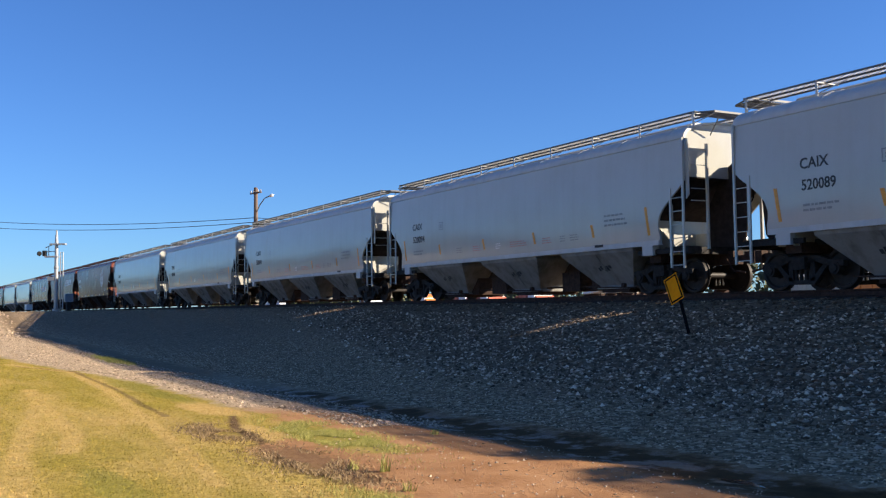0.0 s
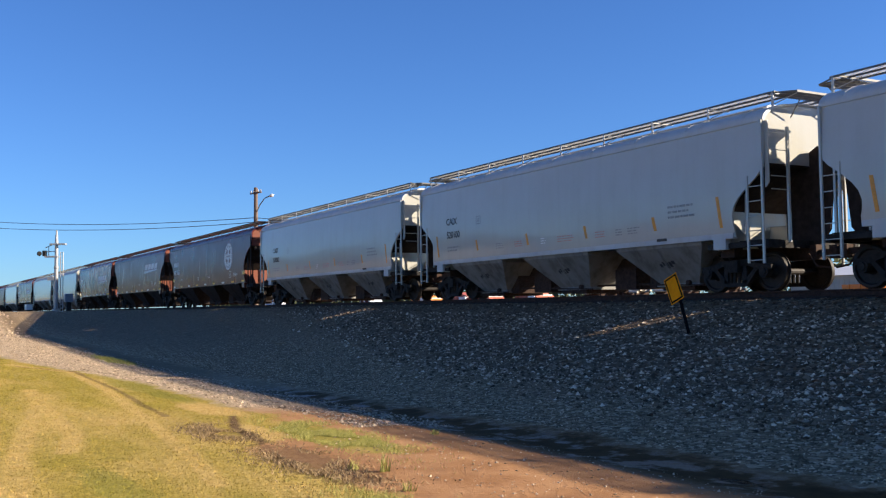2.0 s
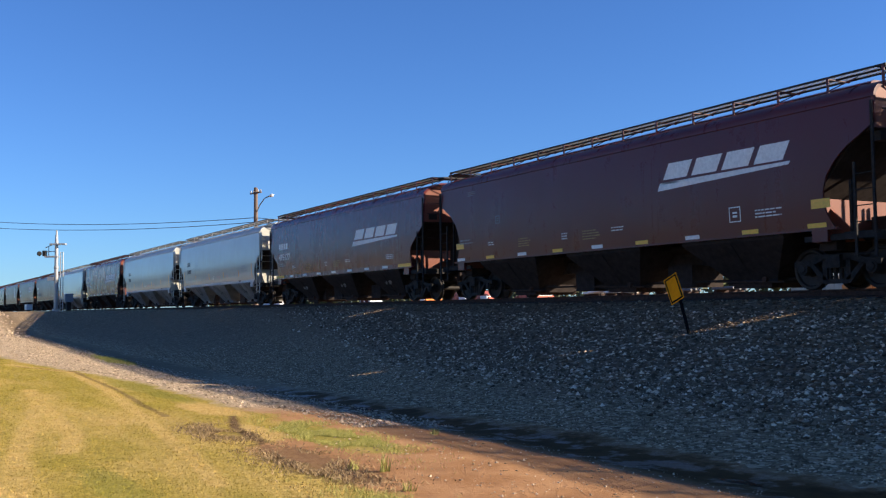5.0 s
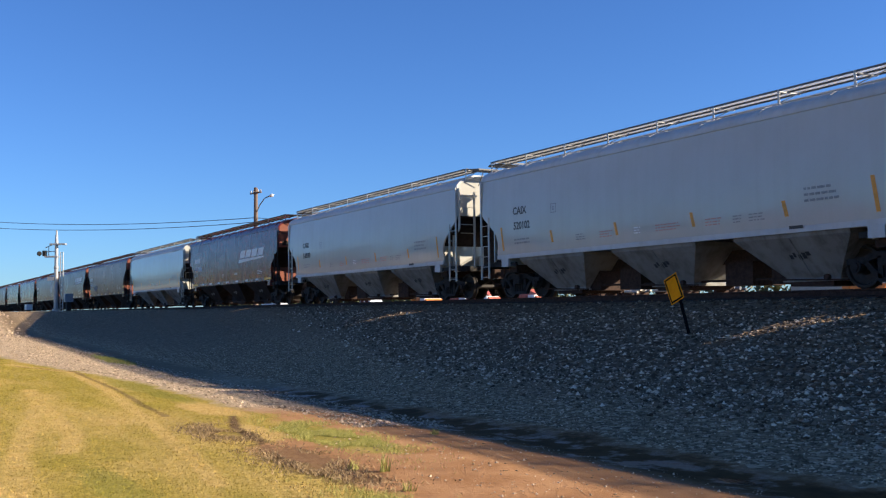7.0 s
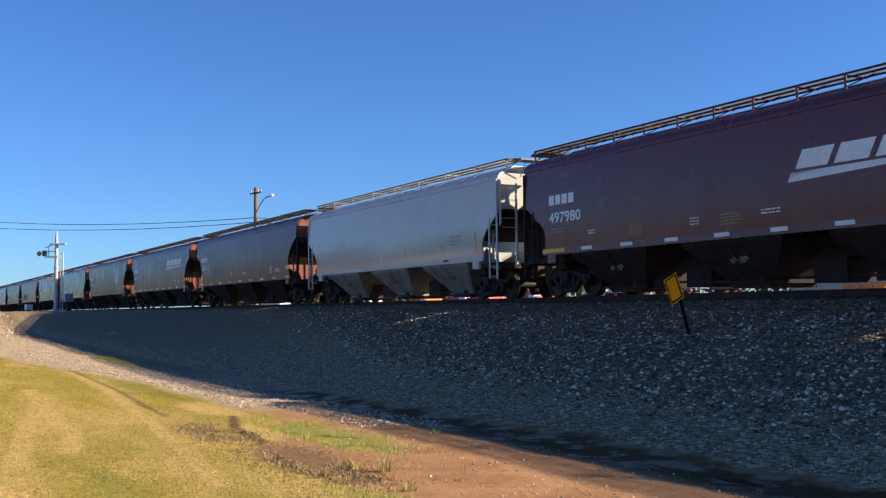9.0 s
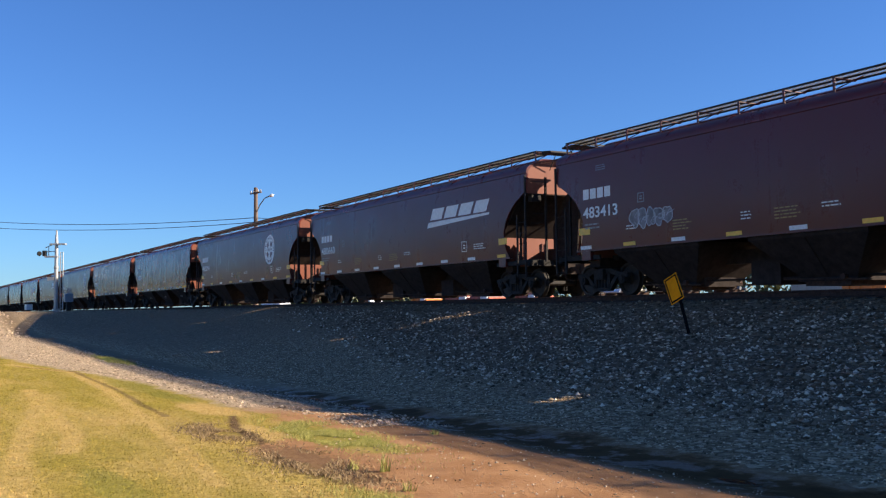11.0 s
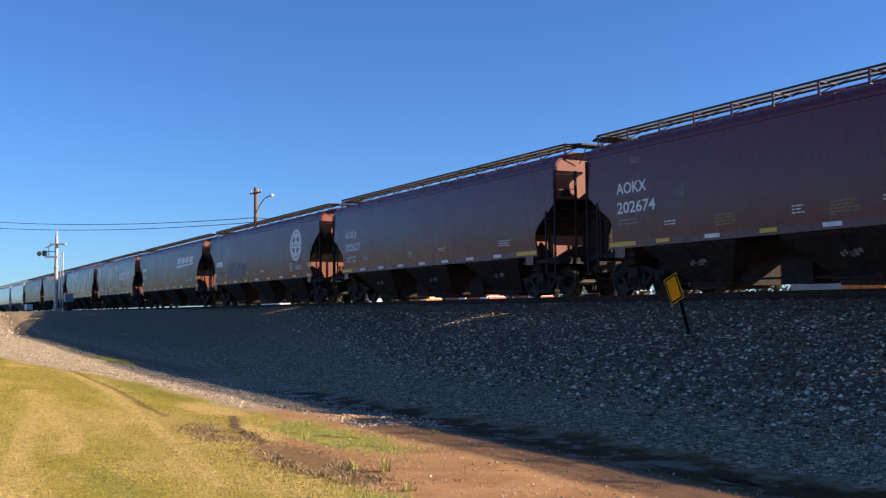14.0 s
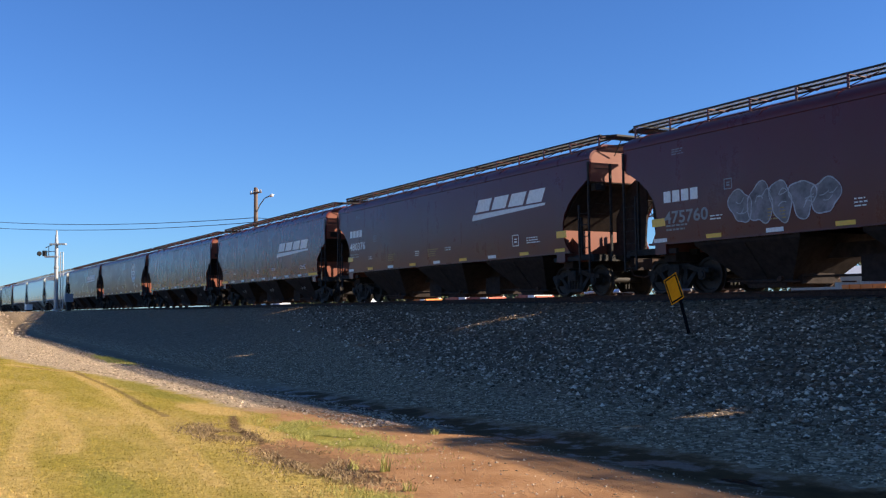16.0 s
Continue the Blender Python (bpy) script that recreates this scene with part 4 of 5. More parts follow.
def cabinet(x, y, w, h, legs, colour, label):
    g = ground_z(x, y)
    cab = tagged(new("relay_cabinet"), label, "cabinet")
    mat = plain("cabinet_paint_" + colour[0], colour[1], 0.45, 0.1)
    bm = bmesh.new()
    box(bm, x - w / 2, x + w / 2, y - 0.35, y + 0.35, g + legs, g + legs + h)
    bmesh.ops.bevel(bm, geom=list(bm.edges), offset=0.03, segments=1)
    body = part("body", bm, mat, cab)
    bm = bmesh.new()
    box(bm, x - w / 2 + 0.05, x + w / 2 - 0.05, y - 0.38, y - 0.352, g + legs + 0.08, g + legs + h - 0.08)
    part("door", bm, mat, body)
    bm = bmesh.new()
    box(bm, x - w * 0.3, x + w * 0.3, y - 0.2, y + 0.2, g - 0.05, g + legs)
    part("base", bm, BLACK_STEEL, cab)


cabinet(-101.2, 15.3, 1.1, 0.8, 0.9, ("blue", (0.20, 0.24, 0.28)), "blue-grey steel relay cabinet beside the track")
cabinet(-134.5, 15.6, 2.0, 0.7, 0.3, ("white", (0.75, 0.75, 0.72)), "white metal relay cabinet at the crossing")


# ---- utility pole, lamp and wires ----
def utility_pole():
    x, y = -95.2, 32.0
    pole = tagged(new("utility_pole"), "brown wooden utility pole with crossarm and street light", "utility pole")
    wood = plain("weathered_pole_wood", (0.15, 0.105, 0.08), 0.85, 0.35, 5)
    bm = bmesh.new()
    lathe(bm, [(-1.2, 0), (-1.2, 0.26), (5, 0.23), (11.95, 0.19), (12.0, 0)], 12, "z", (x, y, 0))
    part("pole", bm, wood, pole, smooth=True)
    bm = bmesh.new()
    box(bm, -0.95, 0.95, -0.07, 0.07, 11.35, 11.5, Matrix.Translation((x, y, 0)) @ Matrix.Rotation(radians(15), 4, "Z"))
    part("crossarm", bm, wood, pole)
    bm = bmesh.new()
    for d in (-0.85, -0.4, 0.4, 0.85):
        lathe(bm, [(11.5, 0.05), (11.6, 0.07), (11.72, 0.04), (11.72, 0)], 8, "z", (x + d, y + d * 0.25, 0))
    part("insulator", bm, plain("grey_porcelain", (0.4, 0.4, 0.42), 0.2), pole)
    bm = bmesh.new()
    pts = [(x, y, 9.3), (x + 0.7, y + 0.2, 10.2), (x + 1.5, y + 0.4, 10.75), (x + 2.4, y + 0.6, 10.9)]
    for a, b in zip(pts, pts[1:]):
        rod(bm, a, b, 0.05, 6)
    arm = part("lamp_arm", bm, GALV, pole)
    bm = bmesh.new()
    lathe(bm, [(-0.5, 0), (-0.45, 0.09), (0.1, 0.15), (0.45, 0.13), (0.5, 0)], 10, "x", (x + 2.7, y + 0.65, 10.9))
    part("lamp_head", bm, plain("white_lamp_housing", (0.7, 0.7, 0.68), 0.4), arm, smooth=True)
    dark = plain("black_cable", (0.03, 0.03, 0.035), 0.6)
    for z, end in ((8.95, (-169.2, 3.6, 14.9)), (8.5, (-169.3, 3.6, 13.9))):
        for a, b in (((x, y, z), end), ((x, y, z), (-60.0, 58.0, 6.5 + z * 0.1))):
            a, b = Vector(a), Vector(b)
            bm = bmesh.new()
            prev = None
            for k in range(25):
                t = k / 24
                p = a.lerp(b, t) - Vector((0, 0, 1.1 * 4 * t * (1 - t)))
                if prev is not None:
                    rod(bm, prev, p, 0.035, 5)
                prev = p
            thing("overhead_wire", bm, dark, "black overhead utility wire on the wooden pole", "wire", "overhead wires")


utility_pole()


# ---- yard behind the track ----
def yard():
    red = plain("faded_red_machine_paint", (0.52, 0.13, 0.075), 0.5, 0.25, 2)
    orange = plain("orange_machine_paint", (0.80, 0.25, 0.04), 0.5, 0.2, 2)
    white = plain("white_vehicle_paint", (0.75, 0.75, 0.74), 0.35, 0.08, 2)
    tan = plain("tan_metal_siding", (0.52, 0.47, 0.36), 0.55, 0.1, 1.5)
    tyre = plain("black_tyre_rubber", (0.02, 0.02, 0.02), 0.8)
    dark_glass = plain("dark_vehicle_glass", (0.02, 0.025, 0.03), 0.1)

    def wheels(parent, xs, y, r, g):
        for x in xs:
            for s in (-1, 1):
                bm = bmesh.new()
                lathe(bm, [(-0.13, 0), (-0.13, r * 0.6), (-0.15, r * 0.9), (-0.1, r), (0.1, r), (0.15, r * 0.9), (0.13, r * 0.6), (0.13, 0)], 16, "y", (x, y + s * 0.9, g + r))
                part("wheel", bm, tyre, parent, smooth=True)
    rng = random.Random(5)
    # flat implement trailers with red loads
    for k, (x, mat, ln) in enumerate(((-111.5, orange, 5.0), (-104.5, red, 6.5), (-97.0, red, 6.0), (-89.5, red, 5.0))):
        y, g = 60.0 + 1.5 * (k % 2), -0.6
        tr = tagged(new("implement_trailer"), "faded %s farm implement on a low trailer" % ("orange" if mat is orange else "red"), "farm machine", "machines in the yard")
        bm = bmesh.new()
        box(bm, x - ln / 2, x + ln / 2, y - 1.1, y + 1.1, g + 0.8, g + 1.15)
        for d in (-0.4, 0.0, 0.38):
            box(bm, x + d * ln - 0.12, x + d * ln + 0.12, y - 1.15, y + 1.15, g + 0.7, g + 1.5)
        part("frame", bm, mat, tr)
        bm = bmesh.new()
        prism(bm, [(x - ln * 0.42, g + 1.15), (x + ln * 0.36, g + 1.15), (x + ln * 0.30, g + 1.75), (x - ln * 0.1, g + rng.uniform(1.9, 2.3)), (x - ln * 0.38, g + 1.8)], y - 0.8, y + 0.8, "y")
        part("hopper", bm, mat, tr)
        bm = bmesh.new()
        box(bm, x + ln * 0.1, x + ln * 0.33, y - 1.2, y + 1.2, g + 1.2, g + 1.62)
        part("side_tank", bm, white, tr)
        wheels(tr, (x - ln * 0.25, x + ln * 0.25), y, 0.42, g)
    # white box truck and pickups
    for x, y, ln, h in ((-167.5, 60.0, 9.0, 2.9), (-127.5, 60.0, 5.6, 1.75), (-133.5, 62.0, 5.4, 1.8)):
        g = -0.6
        v = tagged(new("pickup_truck" if h < 2 else "box_truck"), "white parked truck standing behind the railway", "truck", "parked vehicles")
        bm = bmesh.new()
        if h > 2:
            box(bm, x - ln / 2, x + ln * 0.2, y - 1.2, y + 1.2, g + 0.9, g + h)
            prism(bm, [(x + ln * 0.22, g + 0.5), (x + ln / 2, g + 0.5), (x + ln / 2, g + 1.4), (x + ln * 0.4, g + 2.2), (x + ln * 0.22, g + 2.2)], y - 1.0, y + 1.0, "y")
        else:
            prism(bm, [(x - ln / 2, g + 0.45), (x + ln / 2, g + 0.45), (x + ln / 2, g + 0.95), (x + ln * 0.26, g + 1.08), (x + ln * 0.12, g + h), (x - ln * 0.12, g + h), (x - ln * 0.16, g + 1.05), (x - ln / 2, g + 1.05)], y - 0.95, y + 0.95, "y")
        bmesh.ops.bevel(bm, geom=list(bm.edges), offset=0.06, segments=2)
        body = part("body", bm, white, v)
        bm = bmesh.new()
        box(bm, x - ln * 0.10, x + ln * 0.10, y - 0.965, y + 0.965, g + 1.15, g + h - 0.12) if h < 2 else box(bm, x + ln * 0.25, x + ln * 0.36, y - 1.01, y + 1.01, g + 1.45, g + 2.05)
        part("window", bm, dark_glass, body)
        wheels(v, (x - ln * 0.32, x + ln * 0.32), y, 0.38, g)
    # tan building, orange bin, pale sheds
    shed = tagged(new("metal_building"), "low tan metal building with a shallow gable roof", "building")
    bm = bmesh.new()
    box(bm, -53.0, -43.0, 60.0, 68.0, -0.7, 1.75)
    wall = part("wall", bm, tan, shed)
    bm = bmesh.new()
    prism(bm, [(59.7, 1.7), (68.3, 1.7), (64.0, 2.5)], -53.3, -42.7, "x")
    part("roof", bm, plain("white_metal_roof", (0.6, 0.6, 0.58), 0.4, 0.1), shed)
    for k in range(24):
        bm = bmesh.new()
        x = -52.8 + 0.42 * k
        box(bm, x - 0.03, x + 0.03, 59.97, 60.0, -0.6, 1.7)
        part("rib", bm, tan, wall)
    binn = tagged(new("steel_bin"), "orange steel bin beside the tan building", "bin")
    bm = bmesh.new()
    prism(bm, [(-45.6, -0.6), (-42.9, -0.6), (-42.5, 0.95), (-46.0, 0.95)], 57.0, 59.2, "y")
    part("body", bm, orange, binn)
    bm = bmesh.new()
    for x in (-45.4, -44.5, -43.6):
        box(bm, x - 0.06, x + 0.06, 56.93, 57.0, -0.5, 0.92)
    part("rib", bm, orange, binn)
    for k in range(7):
        x, y = -62 + 2.6 * k + rng.uniform(-0.6, 0.6), 47 + rng.uniform(-1.5, 1.5)
        pal = tagged(new("material_stack"), "pale stack of pipes and boards on timbers", "stack", "stacks in the yard")
        bm = bmesh.new()
        for j in range(5):
            rod(bm, (x - 1.0, y - 0.5 + 0.22 * j, 0.72), (x + rng.uniform(0.7, 1.2), y - 0.5 + 0.22 * j, 0.72 + rng.uniform(-0.1, 0.2)), 0.09, 8)
        part("pipe", bm, rng.choice((white, tan, GALV)), pal)
        bm = bmesh.new()
        for d in (-0.7, 0.6):
            box(bm, x + d - 0.08, x + d + 0.08, y - 0.6, y + 0.6, -0.75, 0.63)
        part("trestle", bm, RUST_STEEL, pal)


yard()


# ---- houses and trees across the lawn, mirrored in the glossy car sides ----
def house(x, y, w, h, colour, rng):
    g = ground_z(x, y)
    home = tagged(new("house"), "pale low house with a dark gable roof across the lawn", "house", "houses across the lawn")
    bm = bmesh.new()
    box(bm, x - w / 2, x + w / 2, y - 8, y, g - 0.2, g + h)
    wall = part("wall", bm, colour, home)
    bm = bmesh.new()
    prism(bm, [(y - 8.5, g + h), (y + 0.5, g + h), (y - 4, g + h + 2.2)], x - w / 2 - 0.4, x + w / 2 + 0.4, "x")
    part("roof", bm, ROOF_SHINGLE, home)
    for k in range(max(2, int(w / 4))):
        u = x - w / 2 + w * (k + 0.5) / max(2, int(w / 4)) + rng.uniform(-0.4, 0.4)
        bm = bmesh.new()
        box(bm, u - 0.6, u + 0.6, y + 0.003, y + 0.04, g + 1.0, g + 2.2)
        part("window", bm, DARK_PANE, wall)


def far_tree(x, y, height, rng):
    g = ground_z(x, y)
    tree = tagged(new("tree"), "leafy dark green tree standing across the lawn", "tree", "trees across the lawn")
    bm = bmesh.new()
    lathe(bm, [(g - 0.2, 0), (g - 0.2, 0.34), (g + height * 0.3, 0.24), (g + height * 0.75, 0.08), (g + height * 0.8, 0)], 9, "z", (x, y, 0))
    limbs = []
    for k in range(9):
        a, up = rng.uniform(0, math.tau), rng.uniform(0.25, 0.6) * height
        tip = Vector((x + math.cos(a) * height * 0.27, y + math.sin(a) * height * 0.27, g + up + height * rng.uniform(0.12, 0.3)))
        rod(bm, (x, y, g + up), tip, 0.07, 5)
        limbs.append(tip)
    part("trunk", bm, BARK, tree)
    limbs.append(Vector((x, y, g + height * 0.85)))
    verts, faces = [], []
    for tip in limbs:
        for k in range(170):
            d = Vector((rng.gauss(0, 1), rng.gauss(0, 1), rng.gauss(0, 0.75))) * height * 0.085
            p, t, u = tip + d, Vector((rng.gauss(0, 1), rng.gauss(0, 1), rng.gauss(0, 1))).normalized() * 0.28, Vector((rng.gauss(0, 1), rng.gauss(0, 1), rng.gauss(0, 1))).normalized() * 0.2
            n = len(verts)
            verts += [p - t, p + u, p + t, p - u]
            faces.append((n, n + 1, n + 2, n + 3))
    me = bpy.data.meshes.new("crown")
    me.from_pydata([tuple(v) for v in verts], [], faces)
    me.materials.append(LEAVES)
    crown = new("crown", me)
    crown.parent = tree


ROOF_SHINGLE = plain("dark_roof_shingle", (0.07, 0.06, 0.055), 0.85, 0.3, 3)
DARK_PANE = plain("dark_window_pane", (0.02, 0.022, 0.025), 0.1)
BARK = plain("grey_brown_bark", (0.10, 0.075, 0.055), 0.9, 0.4, 6)
LEAVES = plain("dark_green_leaves", (0.065, 0.075, 0.022), 0.6, 0.45, 0.8)
PALE_WALLS = [plain("pale_house_siding", (0.66, 0.63, 0.57), 0.6, 0.08, 2), plain("tan_house_siding", (0.50, 0.40, 0.30), 0.7, 0.1, 2), plain("red_brick_siding", (0.30, 0.15, 0.10), 0.8, 0.2, 4)]


def across_the_lawn():
    rng = random.Random(21)
    # unseen nearer row, added to darken the sky mirrored in far cars
    for k in range(16):
        far_tree(-350 + 15.5 * k + rng.uniform(-4, 4), -34 + rng.uniform(-6, 5), rng.uniform(8, 12), rng)
    x = -260.0
    while x < 40:
        w = rng.uniform(11, 18)
        house(x, -62 + rng.uniform(-6, 6), w, rng.uniform(2.8, 3.4), rng.choice(PALE_WALLS), rng)
        if rng.random() < 0.75:
            far_tree(x + w * 0.5 + rng.uniform(3, 6), -58 + rng.uniform(-10, 8), rng.uniform(6, 9.5), rng)
        x += w + rng.uniform(9, 20)


across_the_lawn()


def hedgerow():
    """Scrubby dark growth along the yard's far side, added to block low sky."""
    rng = random.Random(8)
    verts, faces = [], []
    for k in range(11000):
        x = rng.uniform(-330, -48)
        top = 3.4 + 2.4 * smooth_step(-150, -95, x) + 1.1 * noise.noise(Vector((x * 0.11, 0, 0))) + 0.7 * noise.noise(Vector((x * 0.5, 3, 0)))
        z = -0.7 + top * rng.random() ** 0.8
        p = Vector((x, 96 + rng.gauss(0, 1.2), z))
        t, u = (Vector((rng.gauss(0, 1), rng.gauss(0, 1), rng.gauss(0, 1))).normalized() * w for w in (0.55, 0.4))
        n = len(verts)
        verts += [p - t, p + u, p + t, p - u]
        faces.append((n, n + 1, n + 2, n + 3))
    me = bpy.data.meshes.new("hedgerow")
    me.from_pydata([tuple(v) for v in verts], [], faces)
    me.materials.append(LEAVES)
    tagged(new("hedgerow", me), "dark scrubby hedge added behind the yard to block low sky", "hedge", kind="stuff")


hedgerow()


# ---- loose stones, grass, weeds ----
def stone_material(name, stops):
    m, nt, b = start(name)
    isl = nt.nodes.new("ShaderNodeNewGeometry").outputs["Random Per Island"]
    col = ramp(nt, isl, stops)
    col = mix(nt, 0.3, col, ramp(nt, noise_tex(nt, coords(nt), 40, 3), [(0.3, (0.03, 0.03, 0.03)), (0.8, (0.3, 0.29, 0.27))]), "OVERLAY")
    nt.links.new(col, b.inputs["Base Color"])
    b.inputs["Roughness"].default_value, b.inputs["Specular IOR Level"].default_value = 0.9, 0.15
    return m


def scatter_stones(name, spots, label, mat):
    """spots: arrays of x, y, radius. Angular eight-faced stones, half sunk."""
    rs = np.random.RandomState(len(spots[0]))
    x, y, r = spots
    n = len(x)
    base = np.array([(1, 0, 0), (0, 1, 0), (-1, 0, 0), (0, -1, 0), (0, 0, 1), (0, 0, -1)], float)
    tri = np.array([(0, 1, 4), (1, 2, 4), (2, 3, 4), (3, 0, 4), (1, 0, 5), (2, 1, 5), (3, 2, 5), (0, 3, 5)])
    z = np.array([ground_z(a, b) for a, b in zip(x, y)])
    v = base[None] * rs.uniform(0.6, 1.25, (n, 6, 1)) + rs.uniform(-0.25, 0.25, (n, 6, 3))
    v[:, :, 2] *= rs.uniform(0.45, 0.8, (n, 1))
    a = rs.uniform(0, math.tau, n)
    c, s = np.cos(a)[:, None], np.sin(a)[:, None]
    vx, vy = v[:, :, 0] * c - v[:, :, 1] * s, v[:, :, 0] * s + v[:, :, 1] * c
    out = np.stack([vx * r[:, None] + x[:, None], vy * r[:, None] + y[:, None], v[:, :, 2] * r[:, None] + (z + 0.15 * r)[:, None]], -1).reshape(-1, 3)
    faces = (tri[None] + (np.arange(n) * 6)[:, None, None]).reshape(-1, 3)
    me = bpy.data.meshes.new(name)
    me.from_pydata(out.tolist(), [], faces.tolist())
    me.materials.append(mat)
    return tagged(new(name, me), label, name.replace("_", " "), kind="stuff")


def scatter_all():
    rs = np.random.RandomState(11)

    def spots(n, x0, x1, y0, y1, r0, r1, power=1.0):
        """Denser towards x1."""
        x = x1 - (x1 - x0) * rs.uniform(0, 1, n) ** power
        y = rs.uniform(y0, y1, n)
        return x, y, r0 + (r1 - r0) * rs.uniform(0, 1, n) ** 2
    dark = stone_material("dark_ballast_stone", [(0.0, (0.085, 0.056, 0.032)), (0.5, (0.20, 0.136, 0.083)), (0.86, (0.31, 0.217, 0.136)), (0.93, (0.36, 0.28, 0.19)), (1.0, (0.80, 0.67, 0.50))])
    pale = stone_material("pale_limestone", [(0.0, (0.32, 0.24, 0.16)), (0.5, (0.60, 0.48, 0.34)), (1.0, (0.92, 0.80, 0.64))])
    grey = stone_material("grey_gravel_stone", [(0.0, (0.12, 0.084, 0.048)), (0.6, (0.33, 0.235, 0.14)), (1.0, (0.86, 0.70, 0.50))])
    tan = stone_material("tan_gravel_stone", [(0.0, (0.22, 0.155, 0.095)), (0.5, (0.47, 0.36, 0.24)), (1.0, (0.76, 0.63, 0.47))])

    def on_coarse(n, x0, x1, y0, y1, r0, r1, power, spread):
        x, y, r = spots(n, x0, x1, y0, y1, r0, r1, power)
        keep = y > np.array([coarse_edge(a) for a in x]) + rs.normal(0, spread, n)
        return x[keep], y[keep], r[keep]
    scatter_stones("ballast", on_coarse(34000, -55, -4, 8.6, 17.3, 0.020, 0.060, 1.5, 0.5), "dark angular ballast stones on the bank", dark)
    scatter_stones("limestone", on_coarse(15000, -46, -4, 8.6, 16.2, 0.013, 0.058, 1.6, 0.7), "pale limestone lumps strewn on the bank", pale)
    scatter_stones("gravel", spots(30000, -34, -4, 7.5, 11.5, 0.009, 0.024, 1.7), "small grey gravel at the foot of the bank", grey)
    x, y, r = spots(20000, -60, -12.0, 3.4, 6.9, 0.008, 0.034, 1.5)
    keep = (y > np.array([lawn_edge(a) for a in x]) + 0.12) & ((x < -15.5) | (y > 5.35))
    x, y, r = x[keep], y[keep], r[keep]
    scatter_stones("verge_gravel", (x, y, r), "tan gravel along the lawn's edge", tan)
    x, y, r = spots(1300, -13, -4.5, 4.3, 6.6, 0.006, 0.02, 1.2)
    scatter_stones("pebble", (x, y, r), "small pebbles lying on the red mud", tan)
    x, y, r = spots(3500, -80, -57, -2.0, 7.0, 0.02, 0.11, 1.0)
    scatter_stones("riprap", (x, y, r), "tan broken rock on the crossing's bank", tan)


scatter_all()


def blades(name, n, area, height, lean, mat, label, seed, width=0.006, soft=False):
    rs = np.random.RandomState(seed)
    x0, x1, y0, y1 = area
    x = x1 - (x1 - x0) * rs.uniform(0, 1, n) ** 1.6
    y = rs.uniform(y0, y1, n)
    if soft:
        x, y = (x0 + x1) / 2 + (x1 - x0) * 0.27 * rs.standard_normal(n), (y0 + y1) / 2 + (y1 - y0) * 0.27 * rs.standard_normal(n)
        keep = np.array([noise.noise(Vector((a * 1.7, b * 2.5, seed))) > -0.12 for a, b in zip(x, y)])
        x, y = x[keep], y[keep]
        n = len(x)
    if name == "lawn_grass":
        keep = y < np.array([lawn_edge(a) for a in x]) - 0.05
        x, y = x[keep], y[keep]
        n = len(x)
    z = np.array([ground_z(a, b) for a, b in zip(x, y)])
    h = rs.uniform(0.5, 1.1, n) * height
    a = rs.uniform(0, math.tau, n)
    d = rs.uniform(-lean, lean, (n, 2)) * h[:, None]
    w = width * (1 + np.abs(x) / 18)
    p = np.stack([np.stack([x - np.cos(a) * w, y - np.sin(a) * w, z - 0.01], -1), np.stack([x + np.cos(a) * w, y + np.sin(a) * w, z - 0.01], -1), np.stack([x + d[:, 0], y + d[:, 1], z + h], -1)], 1)
    me = bpy.data.meshes.new(name)
    me.from_pydata(p.reshape(-1, 3).tolist(), [], np.arange(3 * n).reshape(-1, 3).tolist())
    me.materials.append(mat)
    return tagged(new(name, me), label, "grass", kind="stuff")


def leaf_material(name, a, b_):
    m, nt, b = start(name)
    isl = nt.nodes.new("ShaderNodeNewGeometry").outputs["Random Per Island"]
    nt.links.new(ramp(nt, isl, [(0.0, a), (1.0, b_)]), b.inputs["Base Color"])
    b.inputs["Roughness"].default_value = 0.7
    b.inputs["Transmission Weight"].default_value = 0.0
    return m


blades("lawn_grass", 110000, (-34, -5.5, -0.5, 4.8), 0.014, 1.2, GROUND, "short patchy lawn grass, green and straw", 3)
FRESH = leaf_material("fresh_grass", (0.19, 0.19, 0.03), (0.42, 0.38, 0.10))
DEAD = leaf_material("dead_leaves", (0.10, 0.06, 0.028), (0.42, 0.29, 0.135))
blades("tall_grass", 16000, (-13.0, -9.7, 4.3, 5.2), 0.04, 0.9, FRESH, "longer fresh green grass at the mud's edge", 4, 0.0022, True)
blades("edge_grass", 2600, (-8.0, -6.0, 3.1, 3.7), 0.05, 0.8, FRESH, "fresh grass growing into the mud", 6, 0.002, True)
blades("verge_grass", 2500, (-34.5, -30, 5.9, 6.5), 0.07, 0.8, FRESH, "yellow-green grass patch on the gravel verge", 12, 0.006, True)
blades("dead_stalk", 3000, (-13.2, -11.4, 3.3, 3.95), 0.035, 1.8, DEAD, "brown dead stalks and leaves on the lawn", 8, 0.005, True)
blades("dead_stalk", 5000, (-10.9, -7.7, 3.25, 4.1), 0.03, 1.8, DEAD, "brown dead stalks and leaves at the mud", 9, 0.005, True)


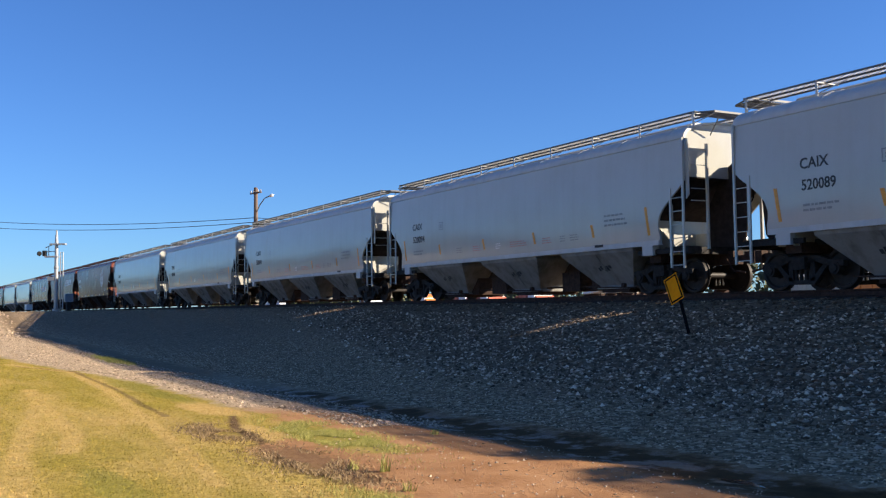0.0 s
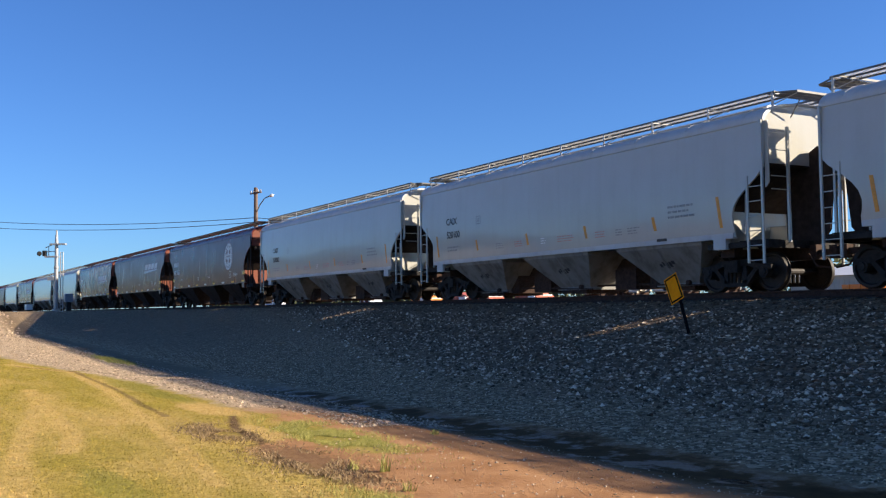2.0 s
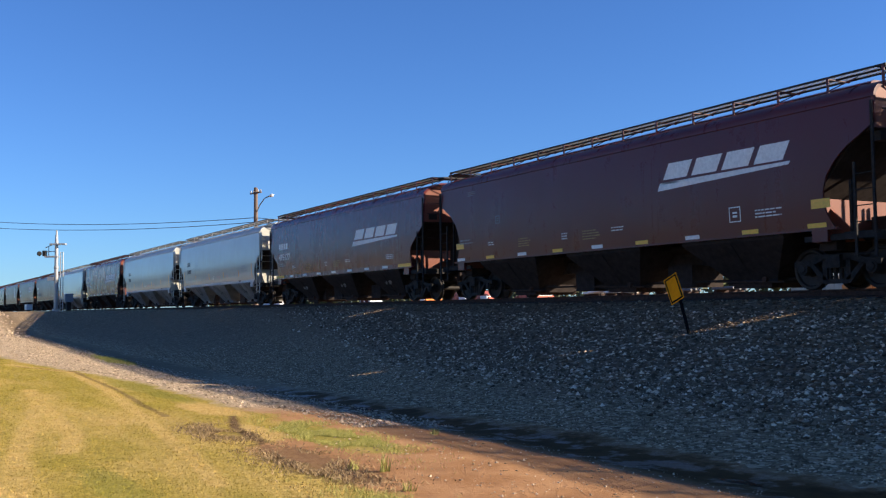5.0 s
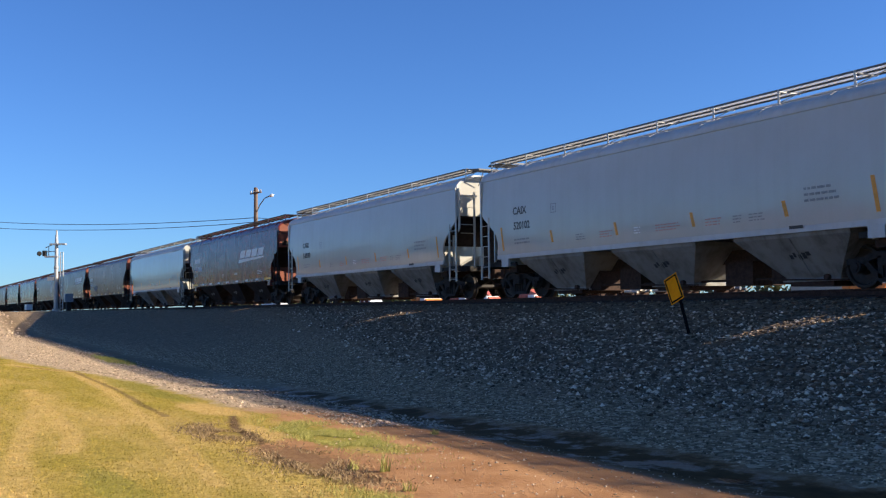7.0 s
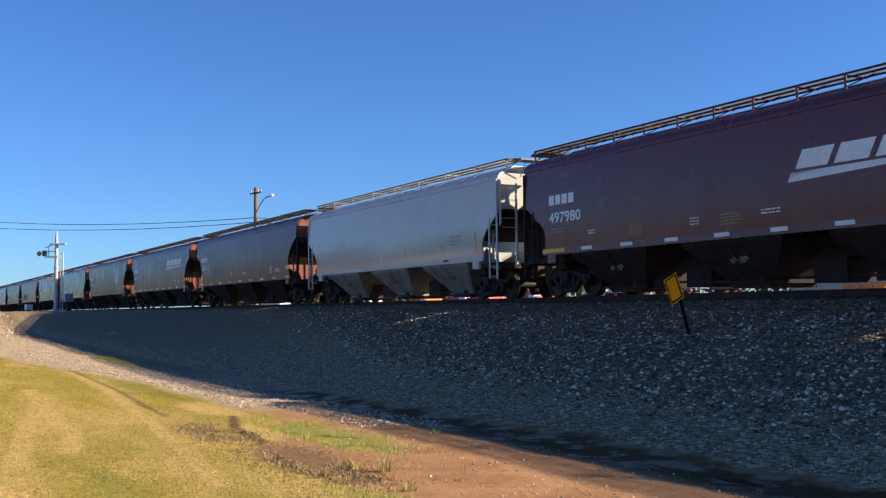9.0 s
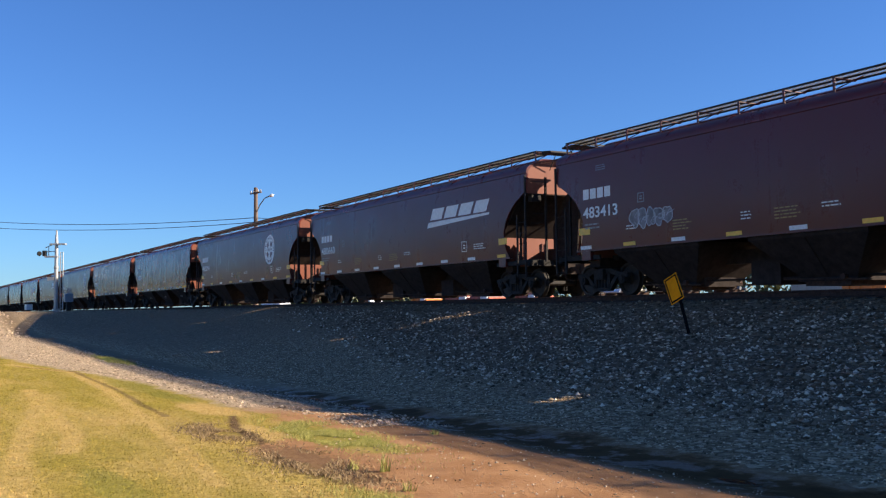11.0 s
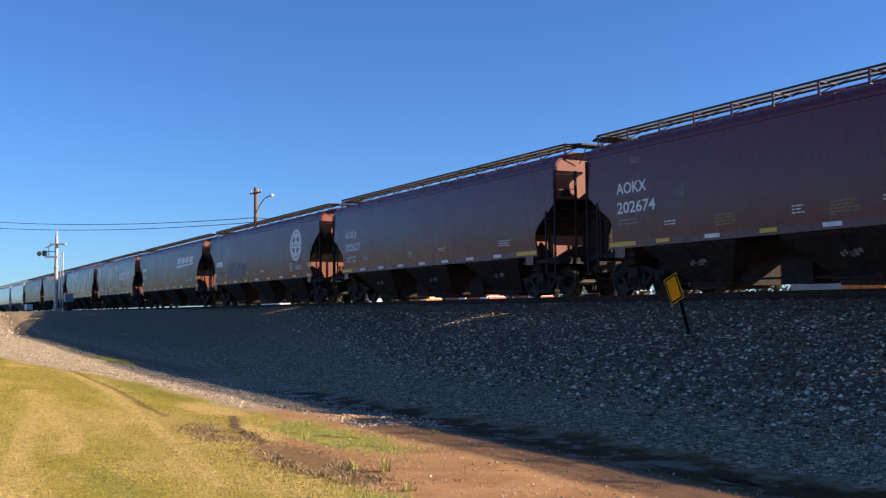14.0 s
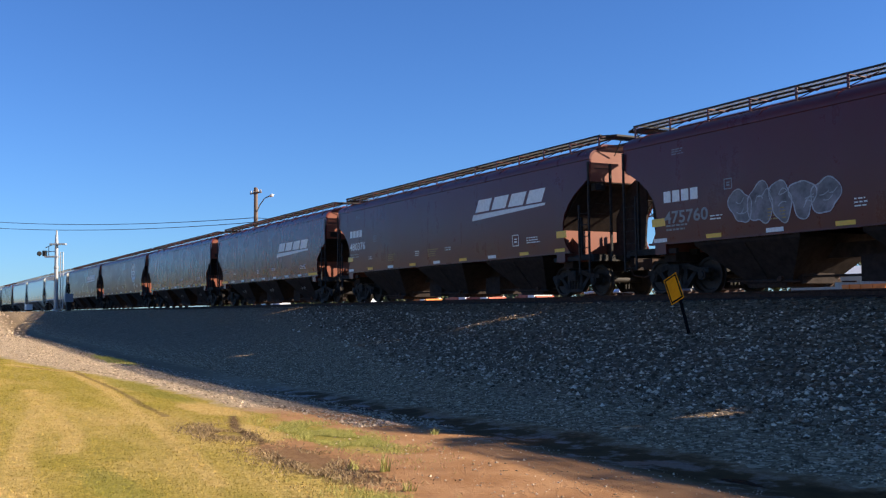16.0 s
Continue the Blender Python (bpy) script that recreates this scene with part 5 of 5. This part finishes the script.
def weed(x, y, height, count, mat, label):
    rng = random.Random(round(x * 100))
    g = ground_z(x, y)
    w = tagged(new("weed"), label, "weed", "weeds in the mud")
    bm = bmesh.new()
    for k in range(count):
        a, ln, sp = rng.uniform(0, math.tau), height * rng.uniform(0.5, 1.0), rng.uniform(0.1, 0.6)
        p = Vector((x + rng.uniform(-0.05, 0.05), y + rng.uniform(-0.05, 0.05), g - 0.02))
        side = Vector((-math.sin(a), math.cos(a), 0)) * 0.006
        prev = None
        for j in range(4):
            t = j / 3
            c = p + Vector((math.cos(a) * sp * ln * t * t, math.sin(a) * sp * ln * t * t, ln * t * (1 - 0.25 * t * sp)))
            now = (bm.verts.new(c - side * (1 - t * 0.9)), bm.verts.new(c + side * (1 - t * 0.9)))
            if prev:
                bm.faces.new((prev[0], prev[1], now[1], now[0]))
            prev = now
    part("blade", bm, mat, w)


weed(-8.55, 4.12, 0.24, 40, FRESH, "tuft of fresh green grass in the mud")
weed(-8.8, 3.92, 0.16, 26, FRESH, "small green grass tuft in the mud")
weed(-10.89, 5.94, 0.13, 30, FRESH, "green weed with a pale seed head")
weed(-7.5, 3.85, 0.14, 24, FRESH, "small grass tuft on the mud")

# standing water in the ditch
wm, wnt, wb = start("muddy_water")
wb.inputs["Base Color"].default_value = (0.035, 0.024, 0.016, 1)
wb.inputs["Roughness"].default_value = 0.12
bump(wnt, wb, noise_tex(wnt, coords(wnt), 9.0, 3), 0.12, 0.02)
water = new("water", sheet(spaced([(-18, 2, 0.5)]), spaced([(6.2, 7.5, 0.3)]), lambda x, y: -1.934))
water.data.materials.append(wm)
tagged(water, "still muddy water lying in the ditch", "water", kind="structure")



def travel(t):
    return 19.47 * t + 0.0088 * t * t


def motions():
    for car, centre, kind, number, emblem in TRAIN:
        walk(car, [(t, pose(centre + travel(t), TRACK_Y, 0)) for t in range(17)])
        for tr in car.children:
            for w in tr.children:
                if w.name.startswith("wheelset"):
                    x = w.location.x
                    walk(w, [(k / FPS, pose(x, 0, 0.457) @ Euler((0, travel(k / FPS) / 0.457, 0)).to_matrix().to_4x4()) for k in range(16 * FPS + 1)])


motions()
